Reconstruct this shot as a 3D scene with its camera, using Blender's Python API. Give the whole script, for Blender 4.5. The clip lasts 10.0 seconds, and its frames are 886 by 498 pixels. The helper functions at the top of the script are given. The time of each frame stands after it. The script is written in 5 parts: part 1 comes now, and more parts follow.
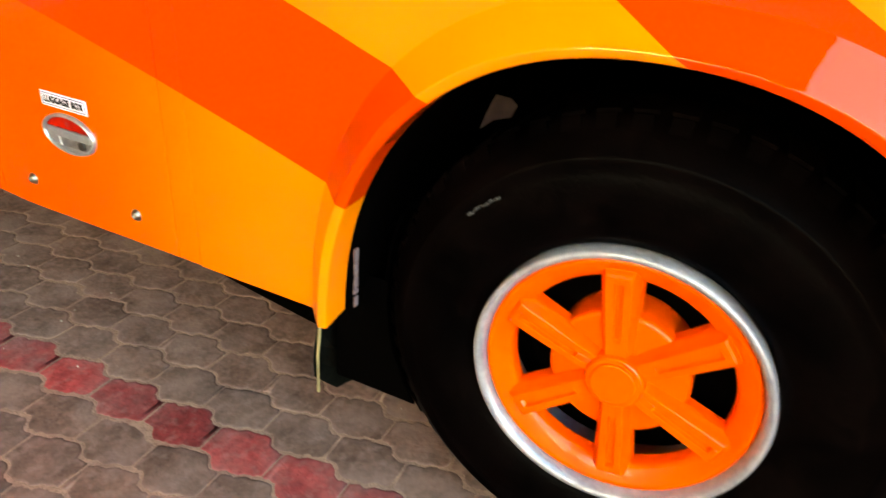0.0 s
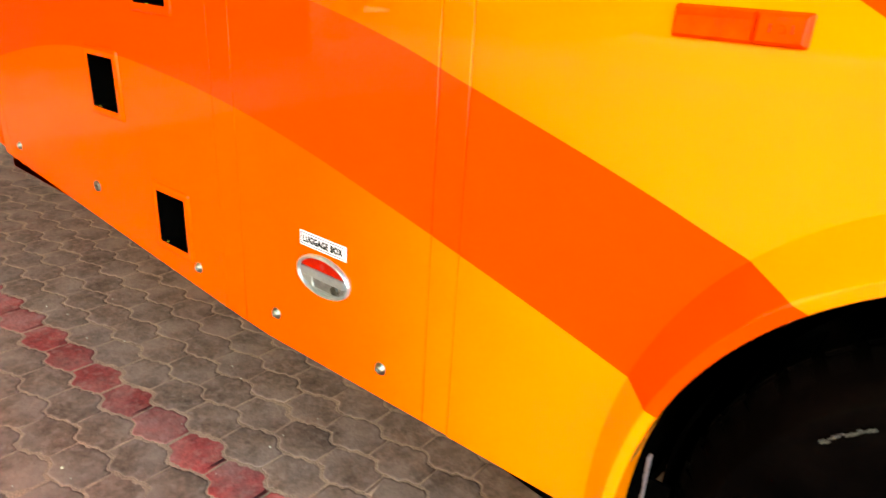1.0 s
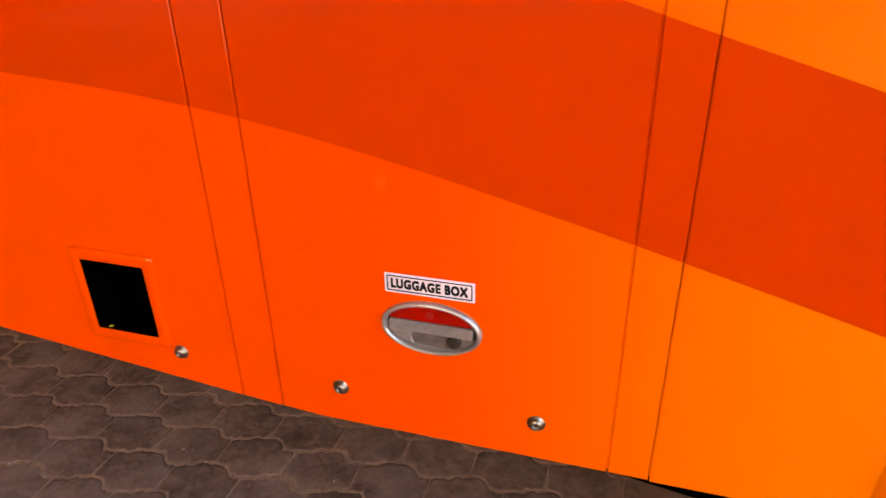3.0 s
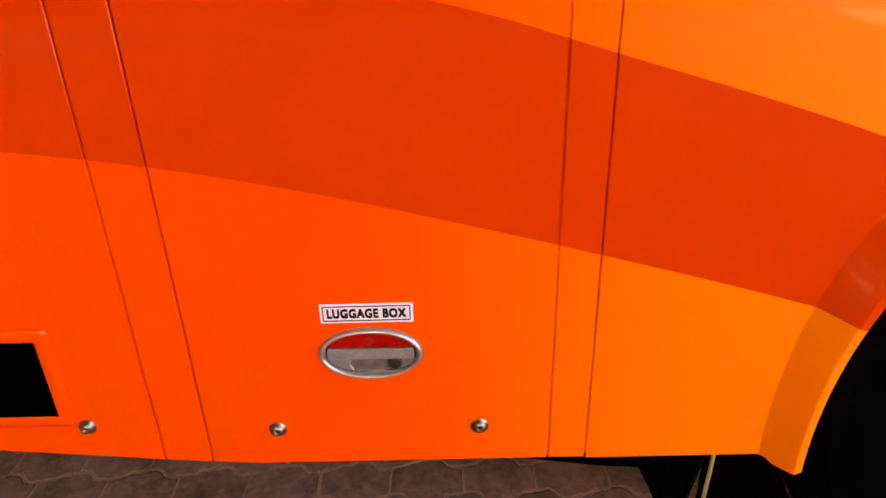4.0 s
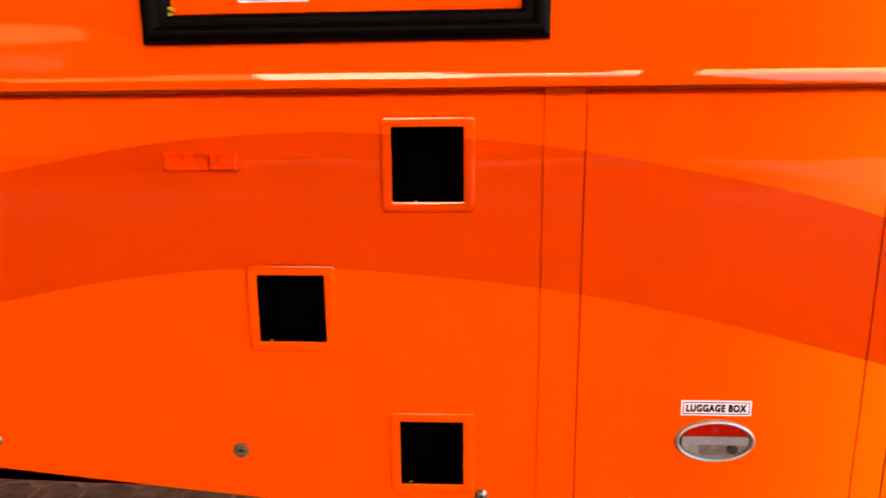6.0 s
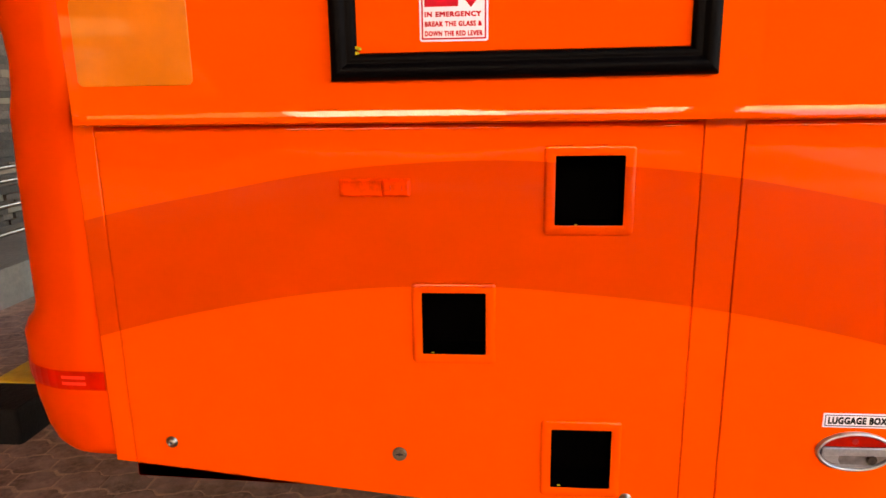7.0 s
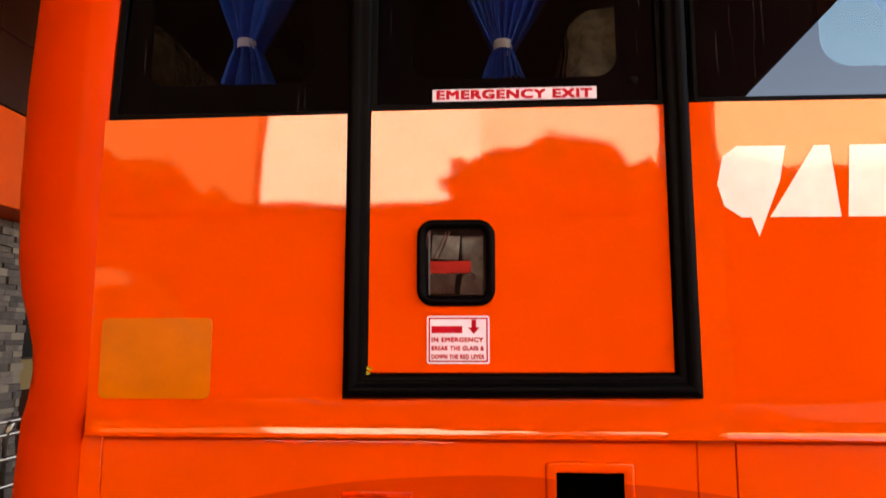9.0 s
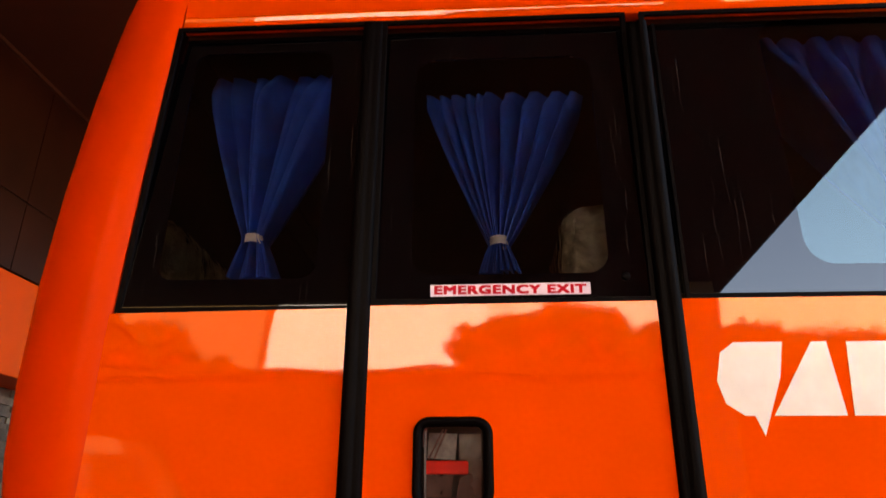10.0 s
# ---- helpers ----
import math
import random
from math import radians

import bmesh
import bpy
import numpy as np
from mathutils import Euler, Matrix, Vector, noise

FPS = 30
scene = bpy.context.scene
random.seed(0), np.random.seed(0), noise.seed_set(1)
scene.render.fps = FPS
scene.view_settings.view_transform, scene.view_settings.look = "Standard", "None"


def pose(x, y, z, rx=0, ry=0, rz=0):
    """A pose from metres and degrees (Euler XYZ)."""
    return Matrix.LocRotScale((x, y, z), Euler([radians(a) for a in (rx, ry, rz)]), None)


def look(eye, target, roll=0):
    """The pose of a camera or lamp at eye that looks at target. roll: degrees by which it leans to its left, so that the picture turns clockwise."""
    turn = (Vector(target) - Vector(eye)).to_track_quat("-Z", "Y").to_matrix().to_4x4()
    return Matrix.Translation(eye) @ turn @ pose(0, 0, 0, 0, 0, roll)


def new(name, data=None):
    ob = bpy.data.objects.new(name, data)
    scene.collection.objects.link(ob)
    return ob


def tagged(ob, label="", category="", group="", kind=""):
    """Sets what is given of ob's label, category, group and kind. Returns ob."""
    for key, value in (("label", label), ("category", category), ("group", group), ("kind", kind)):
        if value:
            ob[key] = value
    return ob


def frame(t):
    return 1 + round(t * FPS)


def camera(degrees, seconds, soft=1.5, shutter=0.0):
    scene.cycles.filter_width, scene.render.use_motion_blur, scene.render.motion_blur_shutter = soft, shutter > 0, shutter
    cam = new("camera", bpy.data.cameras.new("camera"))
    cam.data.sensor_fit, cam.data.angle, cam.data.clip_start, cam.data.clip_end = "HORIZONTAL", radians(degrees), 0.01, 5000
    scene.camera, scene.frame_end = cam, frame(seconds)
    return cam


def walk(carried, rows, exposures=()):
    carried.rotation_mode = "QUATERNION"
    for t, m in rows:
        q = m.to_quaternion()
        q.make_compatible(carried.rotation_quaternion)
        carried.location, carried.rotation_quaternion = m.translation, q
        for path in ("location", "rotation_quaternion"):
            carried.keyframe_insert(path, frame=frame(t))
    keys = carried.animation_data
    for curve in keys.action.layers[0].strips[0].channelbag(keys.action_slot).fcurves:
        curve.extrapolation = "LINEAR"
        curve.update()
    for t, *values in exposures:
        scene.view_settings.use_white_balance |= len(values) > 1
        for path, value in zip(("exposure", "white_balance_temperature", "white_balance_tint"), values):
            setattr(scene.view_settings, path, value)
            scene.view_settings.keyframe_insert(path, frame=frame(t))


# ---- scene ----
cam = camera(66.8, 10.0, 1.5, 0.2)
PATH = [
    (0, (0.194, -0.849, 1.173), (-0.5, 0.75, 0.192), 5.2),
    (0.3, (0.092, -0.801, 1.217), (-0.752, 0.737, 0.257), 4.1),
    (0.5, (0.044, -0.781, 1.201), (-0.919, 0.74, 0.33), 4.5),
    (0.8, (-0.041, -0.764, 1.213), (-1.128, 0.697, 0.386), 4.0),
    (1, (-0.121, -0.78, 1.21), (-1.253, 0.677, 0.437), 3.4),
    (1.3, (-0.249, -0.807, 1.211), (-1.397, 0.666, 0.496), 1.9),
    (1.5, (-0.321, -0.81, 1.203), (-1.439, 0.681, 0.475), 1.8),
    (1.8, (-0.416, -0.799, 1.176), (-1.487, 0.714, 0.426), 2.6),
    (2, (-0.489, -0.768, 1.179), (-1.51, 0.757, 0.385), 2.4),
    (2.2, (-0.550, -0.751, 1.185), (-1.529, 0.783, 0.355), 1.4),
    (3.3, (-0.807, -0.750, 1.173), (-1.148, 0.982, 0.234), -1.7),
    (3.5, (-0.823, -0.734, 1.18), (-1.07, 1.003, 0.221), -2.1),
    (3.8, (-0.853, -0.772, 1.186), (-0.953, 1.009, 0.282), -2.1),
    (4, (-0.895, -0.796, 1.197), (-0.918, 1.003, 0.324), -1.7),
    (4.3, (-0.966, -0.868, 1.213), (-0.945, 0.967, 0.417), -1.7),
    (4.5, (-1.006, -0.89, 1.221), (-0.992, 0.96, 0.462), -1.6),
    (4.8, (-1.127, -0.930, 1.219), (-1.064, 0.942, 0.519), -1.1),
    (5, (-1.235, -0.952, 1.234), (-1.13, 0.923, 0.547), -0.3),
    (5.3, (-1.320, -1.002, 1.272), (-1.233, 0.887, 0.620), 0.8),
    (5.5, (-1.366, -1.044, 1.289), (-1.29, 0.867, 0.707), 0.5),
    (5.8, (-1.434, -1.130, 1.301), (-1.446, 0.809, 0.813), 0.1),
    (6, (-1.463, -1.183, 1.272), (-1.557, 0.771, 0.852), -0.5),
    (6.2, (-1.513, -1.217, 1.291), (-1.663, 0.724, 0.833), -0.4),
    (7.3, (-1.751, -1.277, 1.358), (-1.912, 0.664, 0.901), -0.9),
    (7.5, (-1.756, -1.29, 1.356), (-1.863, 0.673, 0.991), -0.9),
    (7.8, (-1.751, -1.292, 1.397), (-1.826, 0.687, 1.113), -0.6),
    (8, (-1.748, -1.304, 1.394), (-1.811, 0.688, 1.218), -0.4),
    (8.3, (-1.755, -1.319, 1.421), (-1.817, 0.679, 1.363), -0.2),
    (8.5, (-1.762, -1.316, 1.439), (-1.828, 0.683, 1.464), -0.1),
    (8.8, (-1.758, -1.322, 1.457), (-1.848, 0.668, 1.638), 0.1),
    (9, (-1.756, -1.329, 1.491), (-1.857, 0.652, 1.748), 0.0),
    (9.3, (-1.760, -1.342, 1.520), (-1.858, 0.612, 1.934), -0.0),
    (9.5, (-1.749, -1.342, 1.516), (-1.86, 0.582, 2.049), 0.1),
    (9.8, (-1.749, -1.352, 1.555), (-1.851, 0.544, 2.184), 0.1),
    (10, (-1.737, -1.349, 1.551), (-1.851, 0.513, 2.273), 0.3),
]
EXPOSURES = [(0.0, 4.60, 7900, -16), (0.5, 4.88, 7700, -22), (1.0, 4.95, 7800, -22), (1.5, 4.73, 8200, -13), (2.0, 4.30, 8600, -4), (3.5, 3.68, 8700, 16),
             (5.0, 3.90, 8700, 16), (6.0, 4.02, 8700, 15), (7.5, 3.98, 8700, 8), (9.0, 3.62, 8600, 17), (10.0, 3.54, 8500, 18)]
walk(cam, [(t, look(eye, target, roll)) for t, eye, target, roll in PATH], EXPOSURES)

# ---- world and sun ----
world = bpy.data.worlds.new("sky")
scene.world = world
world.use_nodes = True
wn = world.node_tree.nodes
sky = wn.new("ShaderNodeTexSky")
sky.sky_type, sky.sun_disc = "NISHITA", False
sky.sun_elevation, sky.sun_rotation = radians(42), radians(-25)
sky.dust_density = 2.5
wn["Background"].inputs["Strength"].default_value = 0.15
world.node_tree.links.new(sky.outputs["Color"], wn["Background"].inputs["Color"])
sun = new("sun", bpy.data.lights.new("sun", "SUN"))
sun.data.energy, sun.data.angle, sun.data.color = 5.0, radians(0.5), (1.0, 0.95, 0.86)
az, el = radians(-25), radians(42)
sun.matrix_world = look((0, 0, 0), (-math.sin(az) * math.cos(el), -math.cos(az) * math.cos(el), -math.sin(el)))


# ---- materials ----
def mat(name, colour, rough=0.5, metal=0.0, vary=0.12, scale=8.0, bump=0.0, bump_scale=200.0, coat=0.0, vary2=0.0, scale2=60.0, island=False, pick=0.0, spec=0.5):
    """Principled surface with broad and fine variation, optional bump, clear coat and a shift for each piece."""
    m = bpy.data.materials.new(name)
    m.use_nodes = True
    t = m.node_tree
    n, link = t.nodes, t.links.new
    b = n["Principled BSDF"]
    b.inputs["Roughness"].default_value, b.inputs["Metallic"].default_value = rough, metal
    b.inputs["Coat Weight"].default_value, b.inputs["Coat Roughness"].default_value = coat, 0.03
    b.inputs["Specular IOR Level"].default_value = spec
    co = n.new("ShaderNodeTexCoord")
    source = co.outputs["Object"]
    if pick:
        info = n.new("ShaderNodeNewGeometry") if island else n.new("ShaderNodeObjectInfo")
        rnd = info.outputs["Random Per Island"] if island else info.outputs["Random"]
        shift = n.new("ShaderNodeVectorMath")
        shift.operation = "MULTIPLY_ADD"
        comb = n.new("ShaderNodeCombineXYZ")
        for i in range(3):
            link(rnd, comb.inputs[i])
        link(comb.outputs[0], shift.inputs[0])
        shift.inputs[1].default_value = (31, 17, 7)
        link(source, shift.inputs[2])
        source = shift.outputs[0]
    value = None
    for amount, size, detail in ((vary, scale, 4), (vary2, scale2, 6)):
        if not amount:
            continue
        tex = n.new("ShaderNodeTexNoise")
        tex.inputs["Scale"].default_value, tex.inputs["Detail"].default_value = size, detail
        link(source, tex.inputs["Vector"])
        ramp = n.new("ShaderNodeMapRange")
        ramp.inputs["From Min"].default_value, ramp.inputs["From Max"].default_value = 0.3, 0.7
        ramp.inputs["To Min"].default_value, ramp.inputs["To Max"].default_value = 1 - amount, 1 + amount
        link(tex.outputs["Fac"], ramp.inputs["Value"])
        if value is None:
            value = ramp.outputs[0]
        else:
            mul = n.new("ShaderNodeMath")
            mul.operation = "MULTIPLY"
            link(value, mul.inputs[0])
            link(ramp.outputs[0], mul.inputs[1])
            value = mul.outputs[0]
    if pick:
        ramp = n.new("ShaderNodeMapRange")
        ramp.inputs["To Min"].default_value, ramp.inputs["To Max"].default_value = 1 - pick, 1 + pick
        link(rnd, ramp.inputs["Value"])
        if value is None:
            value = ramp.outputs[0]
        else:
            mul = n.new("ShaderNodeMath")
            mul.operation = "MULTIPLY"
            link(value, mul.inputs[0])
            link(ramp.outputs[0], mul.inputs[1])
            value = mul.outputs[0]
    if value is None:
        b.inputs["Base Color"].default_value = (*colour, 1)
    else:
        hsv = n.new("ShaderNodeHueSaturation")
        hsv.inputs["Color"].default_value = (*colour, 1)
        link(value, hsv.inputs["Value"])
        link(hsv.outputs[0], b.inputs["Base Color"])
    if bump:
        tex = n.new("ShaderNodeTexNoise")
        tex.inputs["Scale"].default_value, tex.inputs["Detail"].default_value = bump_scale, 3
        link(source, tex.inputs["Vector"])
        bm_ = n.new("ShaderNodeBump")
        bm_.inputs["Strength"].default_value, bm_.inputs["Distance"].default_value = 1.0, bump
        link(tex.outputs["Fac"], bm_.inputs["Height"])
        link(bm_.outputs[0], b.inputs["Normal"])
    return m


ORANGE, YELLOW, DEEP = (0.82, 0.060, 0.0002), (0.88, 0.202, 0.008), (0.60, 0.0345, 0.0002)
# the painted band: x, lower edge, upper edge
BAND = [(-2.60, 0.845, 1.094), (-2.54, 0.866, 1.112), (-2.27, 0.932, 1.168), (-2.03, 0.970, 1.209), (-1.88, 0.980, 1.222),
        (-1.72, 0.980, 1.227), (-1.60, 0.972, 1.222), (-1.34, 0.944, 1.201), (-1.10, 0.900, 1.160), (-0.85, 0.838, 1.104),
        (-0.72, 0.803, 1.064), (-0.40, 0.710, 0.962), (-0.34, 0.690, 0.940), (-0.27, 0.655, 0.915), (-0.20, 0.600, 0.888), (0.40, 0.30, 0.50)]


def livery(name, plain=False):
    """Two-pack orange paint that fades to yellow towards the front, with the deep orange band, under a clear coat."""
    m = bpy.data.materials.new(name)
    m.use_nodes = True
    t = m.node_tree
    n, link = t.nodes, t.links.new
    b = n["Principled BSDF"]
    co = n.new("ShaderNodeTexCoord")
    sep = n.new("ShaderNodeSeparateXYZ")
    link(co.outputs["Object"], sep.inputs[0])

    def math_(op, a, c):
        k = n.new("ShaderNodeMath")
        k.operation = op
        for i, v in enumerate((a, c)):
            if isinstance(v, (int, float)):
                k.inputs[i].default_value = v
            else:
                link(v, k.inputs[i])
        return k.outputs[0]

    def curve(col):
        k = n.new("ShaderNodeFloatCurve")
        pts = k.mapping.curves[0].points
        for i, row in enumerate(BAND):
            px, py = (row[0] + 2.6) / 3.0, row[col] / 1.5
            if i < 2:
                pts[i].location = (px, py)
            else:
                pts.new(px, py)
        k.mapping.update()
        u = math_("DIVIDE", math_("ADD", sep.outputs["X"], 2.6), 3.0)
        link(u, k.inputs["Value"])
        return math_("MULTIPLY", k.outputs[0], 1.5)

    fade = n.new("ShaderNodeMapRange")
    fade.interpolation_type = "SMOOTHSTEP"
    fade.inputs["From Min"].default_value, fade.inputs["From Max"].default_value = -1.10, -0.25
    link(sep.outputs["X"], fade.inputs["Value"])
    mix = n.new("ShaderNodeMix")
    mix.data_type = "RGBA"
    mix.inputs[6].default_value, mix.inputs[7].default_value = (*ORANGE, 1), (*YELLOW, 1)
    link(fade.outputs[0], mix.inputs[0])
    colour = mix.outputs[2]
    if not plain:
        low, high = curve(1), curve(2)
        inside = math_("MULTIPLY", math_("GREATER_THAN", sep.outputs["Z"], low), math_("LESS_THAN", sep.outputs["Z"], high))
        # the second band, over the front half of the wheel arch
        rise = math_("SUBTRACT", math_("ADD", sep.outputs["Z"], math_("MULTIPLY", sep.outputs["X"], 0.56)), 1.067)
        second = math_("MULTIPLY", math_("GREATER_THAN", rise, 0.0), math_("LESS_THAN", rise, 0.165))
        second = math_("MULTIPLY", second, math_("GREATER_THAN", sep.outputs["X"], -0.45))
        both = math_("MAXIMUM", inside, second)
        mix2 = n.new("ShaderNodeMix")
        mix2.data_type = "RGBA"
        mix2.inputs[7].default_value = (*DEEP, 1)
        link(colour, mix2.inputs[6])
        link(both, mix2.inputs[0])
        colour = mix2.outputs[2]
    tex = n.new("ShaderNodeTexNoise")
    tex.inputs["Scale"].default_value, tex.inputs["Detail"].default_value = 5.0, 5
    link(co.outputs["Object"], tex.inputs["Vector"])
    ramp = n.new("ShaderNodeMapRange")
    ramp.inputs["To Min"].default_value, ramp.inputs["To Max"].default_value = 0.93, 1.07
    link(tex.outputs["Fac"], ramp.inputs["Value"])
    hsv = n.new("ShaderNodeHueSaturation")
    link(colour, hsv.inputs["Color"])
    link(ramp.outputs[0], hsv.inputs["Value"])
    link(hsv.outputs[0], b.inputs["Base Color"])
    # a clear gloss; its reflections are tinted warm to hold back the blue sky
    b.inputs["Roughness"].default_value, b.inputs["IOR"].default_value = 0.032, 1.6
    b.inputs["Specular IOR Level"].default_value, b.inputs["Specular Tint"].default_value = 0.33, (1.0, 0.94, 0.76, 1)
    # slow waves of hand-fitted sheet metal
    wave = n.new("ShaderNodeTexNoise")
    wave.inputs["Scale"].default_value, wave.inputs["Detail"].default_value = 4.5, 1
    link(co.outputs["Object"], wave.inputs["Vector"])
    bump = n.new("ShaderNodeBump")
    bump.inputs["Strength"].default_value, bump.inputs["Distance"].default_value = 1.0, 0.0009
    link(wave.outputs["Fac"], bump.inputs["Height"])
    # orange peel of the sprayed coat
    peel = n.new("ShaderNodeTexNoise")
    peel.inputs["Scale"].default_value, peel.inputs["Detail"].default_value = 36.0, 1
    link(co.outputs["Object"], peel.inputs["Vector"])
    fine = n.new("ShaderNodeBump")
    fine.inputs["Strength"].default_value, fine.inputs["Distance"].default_value = 1.0, 0.000025
    link(peel.outputs["Fac"], fine.inputs["Height"])
    link(bump.outputs[0], fine.inputs["Normal"])
    link(fine.outputs[0], b.inputs["Normal"])
    return m


def pane(name, tint, ior, shine=(1, 1, 1)):
    """Tinted glass: clear through, with a mirror that follows Fresnel."""
    m = bpy.data.materials.new(name)
    m.use_nodes = True
    t = m.node_tree
    n, link = t.nodes, t.links.new
    n.remove(n["Principled BSDF"])
    clear, gloss, mix, fres = n.new("ShaderNodeBsdfTransparent"), n.new("ShaderNodeBsdfGlossy"), n.new("ShaderNodeMixShader"), n.new("ShaderNodeFresnel")
    clear.inputs["Color"].default_value = (*tint, 1)
    gloss.inputs["Roughness"].default_value = 0.005
    gloss.inputs["Color"].default_value = (*shine, 1)
    fres.inputs["IOR"].default_value = ior
    link(fres.outputs[0], mix.inputs[0])
    link(clear.outputs[0], mix.inputs[1])
    link(gloss.outputs[0], mix.inputs[2])
    link(mix.outputs[0], n["Material Output"].inputs["Surface"])
    return m


PAINT = livery("orange_livery_paint")
PLAIN = livery("plain_orange_paint", plain=True)
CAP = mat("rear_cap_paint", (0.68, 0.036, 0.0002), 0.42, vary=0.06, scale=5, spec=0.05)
WHEEL_PAINT = mat("wheel_orange_paint", (0.84, 0.076, 0.0006), 0.4, vary=0.1, scale=14, coat=0.3, vary2=0.05, spec=0.1)
YELLOW_FILM = mat("yellow_film", (0.62, 0.128, 0.001), 0.3, vary=0.1, scale=12, coat=0.6, bump=0.0012, bump_scale=12, spec=0.2)
# darker than any real black: shade of underbody and recesses is in the colour
BLACK = mat("shade_black", (0.0009, 0.0007, 0.0006), 0.95, vary=0.3, spec=0.0)
RUBBER = mat("black_rubber", (0.0016, 0.0010, 0.0012), 0.46, vary=0.3, scale=20, vary2=0.2, scale2=120, bump=0.0004, bump_scale=160, spec=0.03)
TYRE = mat("tyre_rubber", (0.0011, 0.0006, 0.0005), 0.42, vary=0.7, scale=9, vary2=0.5, scale2=70, bump=0.0007, bump_scale=110, spec=0.012)
FRIT = mat("black_glass_border", (0.0012, 0.0012, 0.0016), 0.015, vary=0.0, spec=0.66)
ft = FRIT.node_tree
fco, fmap, ftex, fcut, fmix = ft.nodes.new("ShaderNodeTexCoord"), ft.nodes.new("ShaderNodeMapping"), ft.nodes.new("ShaderNodeTexNoise"), ft.nodes.new("ShaderNodeMapRange"), ft.nodes.new("ShaderNodeMix")
fmap.inputs["Scale"].default_value = (150, 1, 5)
ftex.inputs["Scale"].default_value, ftex.inputs["Detail"].default_value = 1.0, 2
fcut.inputs["From Min"].default_value, fcut.inputs["From Max"].default_value = 0.63, 0.75
fmix.data_type = "RGBA"
fmix.inputs[6].default_value, fmix.inputs[7].default_value = (0.0012, 0.0012, 0.0016, 1), (0.030, 0.026, 0.023, 1)
ft.links.new(fco.outputs["Object"], fmap.inputs[0])
ft.links.new(fmap.outputs[0], ftex.inputs["Vector"])
ft.links.new(ftex.outputs["Fac"], fcut.inputs["Value"])
ft.links.new(fcut.outputs[0], fmix.inputs[0])
ft.links.new(fmix.outputs[2], ft.nodes["Principled BSDF"].inputs["Base Color"])
CHROME = mat("chrome", (0.26, 0.22, 0.18), 0.34, 1.0, vary=0.25, scale=60)
SILVER = mat("silver_paint", (0.43, 0.41, 0.41), 0.32, 0.7, vary=0.12, scale=30, vary2=0.1, scale2=200)
STEEL = mat("worn_steel_rim", (0.36, 0.345, 0.37), 0.40, 0.45, vary=0.16, scale=12, vary2=0.14, scale2=90)
RED_LENS = mat("red_plastic", (0.50, 0.006, 0.002), 0.3, vary=0.15, scale=30, coat=0.05, spec=0.15)
AMBER = mat("orange_red_lens", (0.72, 0.034, 0.0005), 0.25, vary=0.2, scale=60, spec=0.2)
CUP = mat("brownish_grey_cup", (0.24, 0.21, 0.20), 0.32, 0.6, vary=0.35, scale=45)
GLINT_RED = mat("red_glint_lines", (0.88, 0.035, 0.015), 0.3, vary=0.05)
WHITE = mat("white_vinyl", (0.80, 0.69, 0.80), 0.4, vary=0.05, scale=30, spec=0.2)
INK = mat("black_ink", (0.006, 0.006, 0.010), 0.6, vary=0.1, spec=0.1)
RED_INK = mat("red_ink", (0.50, 0.003, 0.018), 0.5, vary=0.1, scale=60, spec=0.1)
LETTER = mat("white_letter_vinyl", (0.78, 0.77, 0.75), 0.3, vary=0.06, scale=20, coat=0.6)
CURTAIN = mat("blue_curtain_cloth", (0.010, 0.092, 0.52), 0.85, vary=0.2, scale=14, bump=0.0006, bump_scale=500, spec=0.1)
TIE = mat("white_tie_cloth", (0.85, 0.87, 0.88), 0.8, vary=0.06, scale=60)
SEAT = mat("seat_cover_plastic", (0.26, 0.22, 0.15), 0.12, vary=0.5, scale=20, bump=0.03, bump_scale=20)
# the saloon's shade is put into this near-black colour of floor, ceiling and linings
INTERIOR = mat("interior_gloom", (0.005, 0.005, 0.005), 0.8, vary=0.3, spec=0.1)
# sealant at the door corner; in the vents, painted light on the edge
SEALANT_LIT_EDGE = mat("yellow_sealant_lit_edge", (0.36, 0.29, 0.012), 0.7, vary=0.3, scale=90, bump=0.002, bump_scale=300, spec=0.2)
PAVER = mat("grey_brown_paver", (0.138, 0.072, 0.052), 0.85, vary=0.32, scale=16, vary2=0.30, scale2=60, bump=0.0016, bump_scale=90, pick=0.16, spec=0.2)
PAVER_FAR = mat("grey_brown_paver_far", (0.138, 0.072, 0.052), 0.85, vary=0.32, scale=16, vary2=0.30, scale2=60, bump=0.0016, bump_scale=90, pick=0.16, island=True, spec=0.2)
PAVER_RED = mat("red_paver", (0.24, 0.031, 0.029), 0.85, vary=0.30, scale=20, vary2=0.25, scale2=70, bump=0.002, bump_scale=90, pick=0.34, spec=0.2)
PAVER_RED_FAR = mat("red_paver_far", (0.24, 0.031, 0.029), 0.85, vary=0.30, scale=20, vary2=0.25, scale2=70, bump=0.002, bump_scale=90, pick=0.34, island=True, spec=0.2)
JOINT = mat("joint_sand", (0.275, 0.156, 0.110), 0.95, vary=0.25, scale=20, vary2=0.25, scale2=200, bump=0.002, bump_scale=200, spec=0.2)


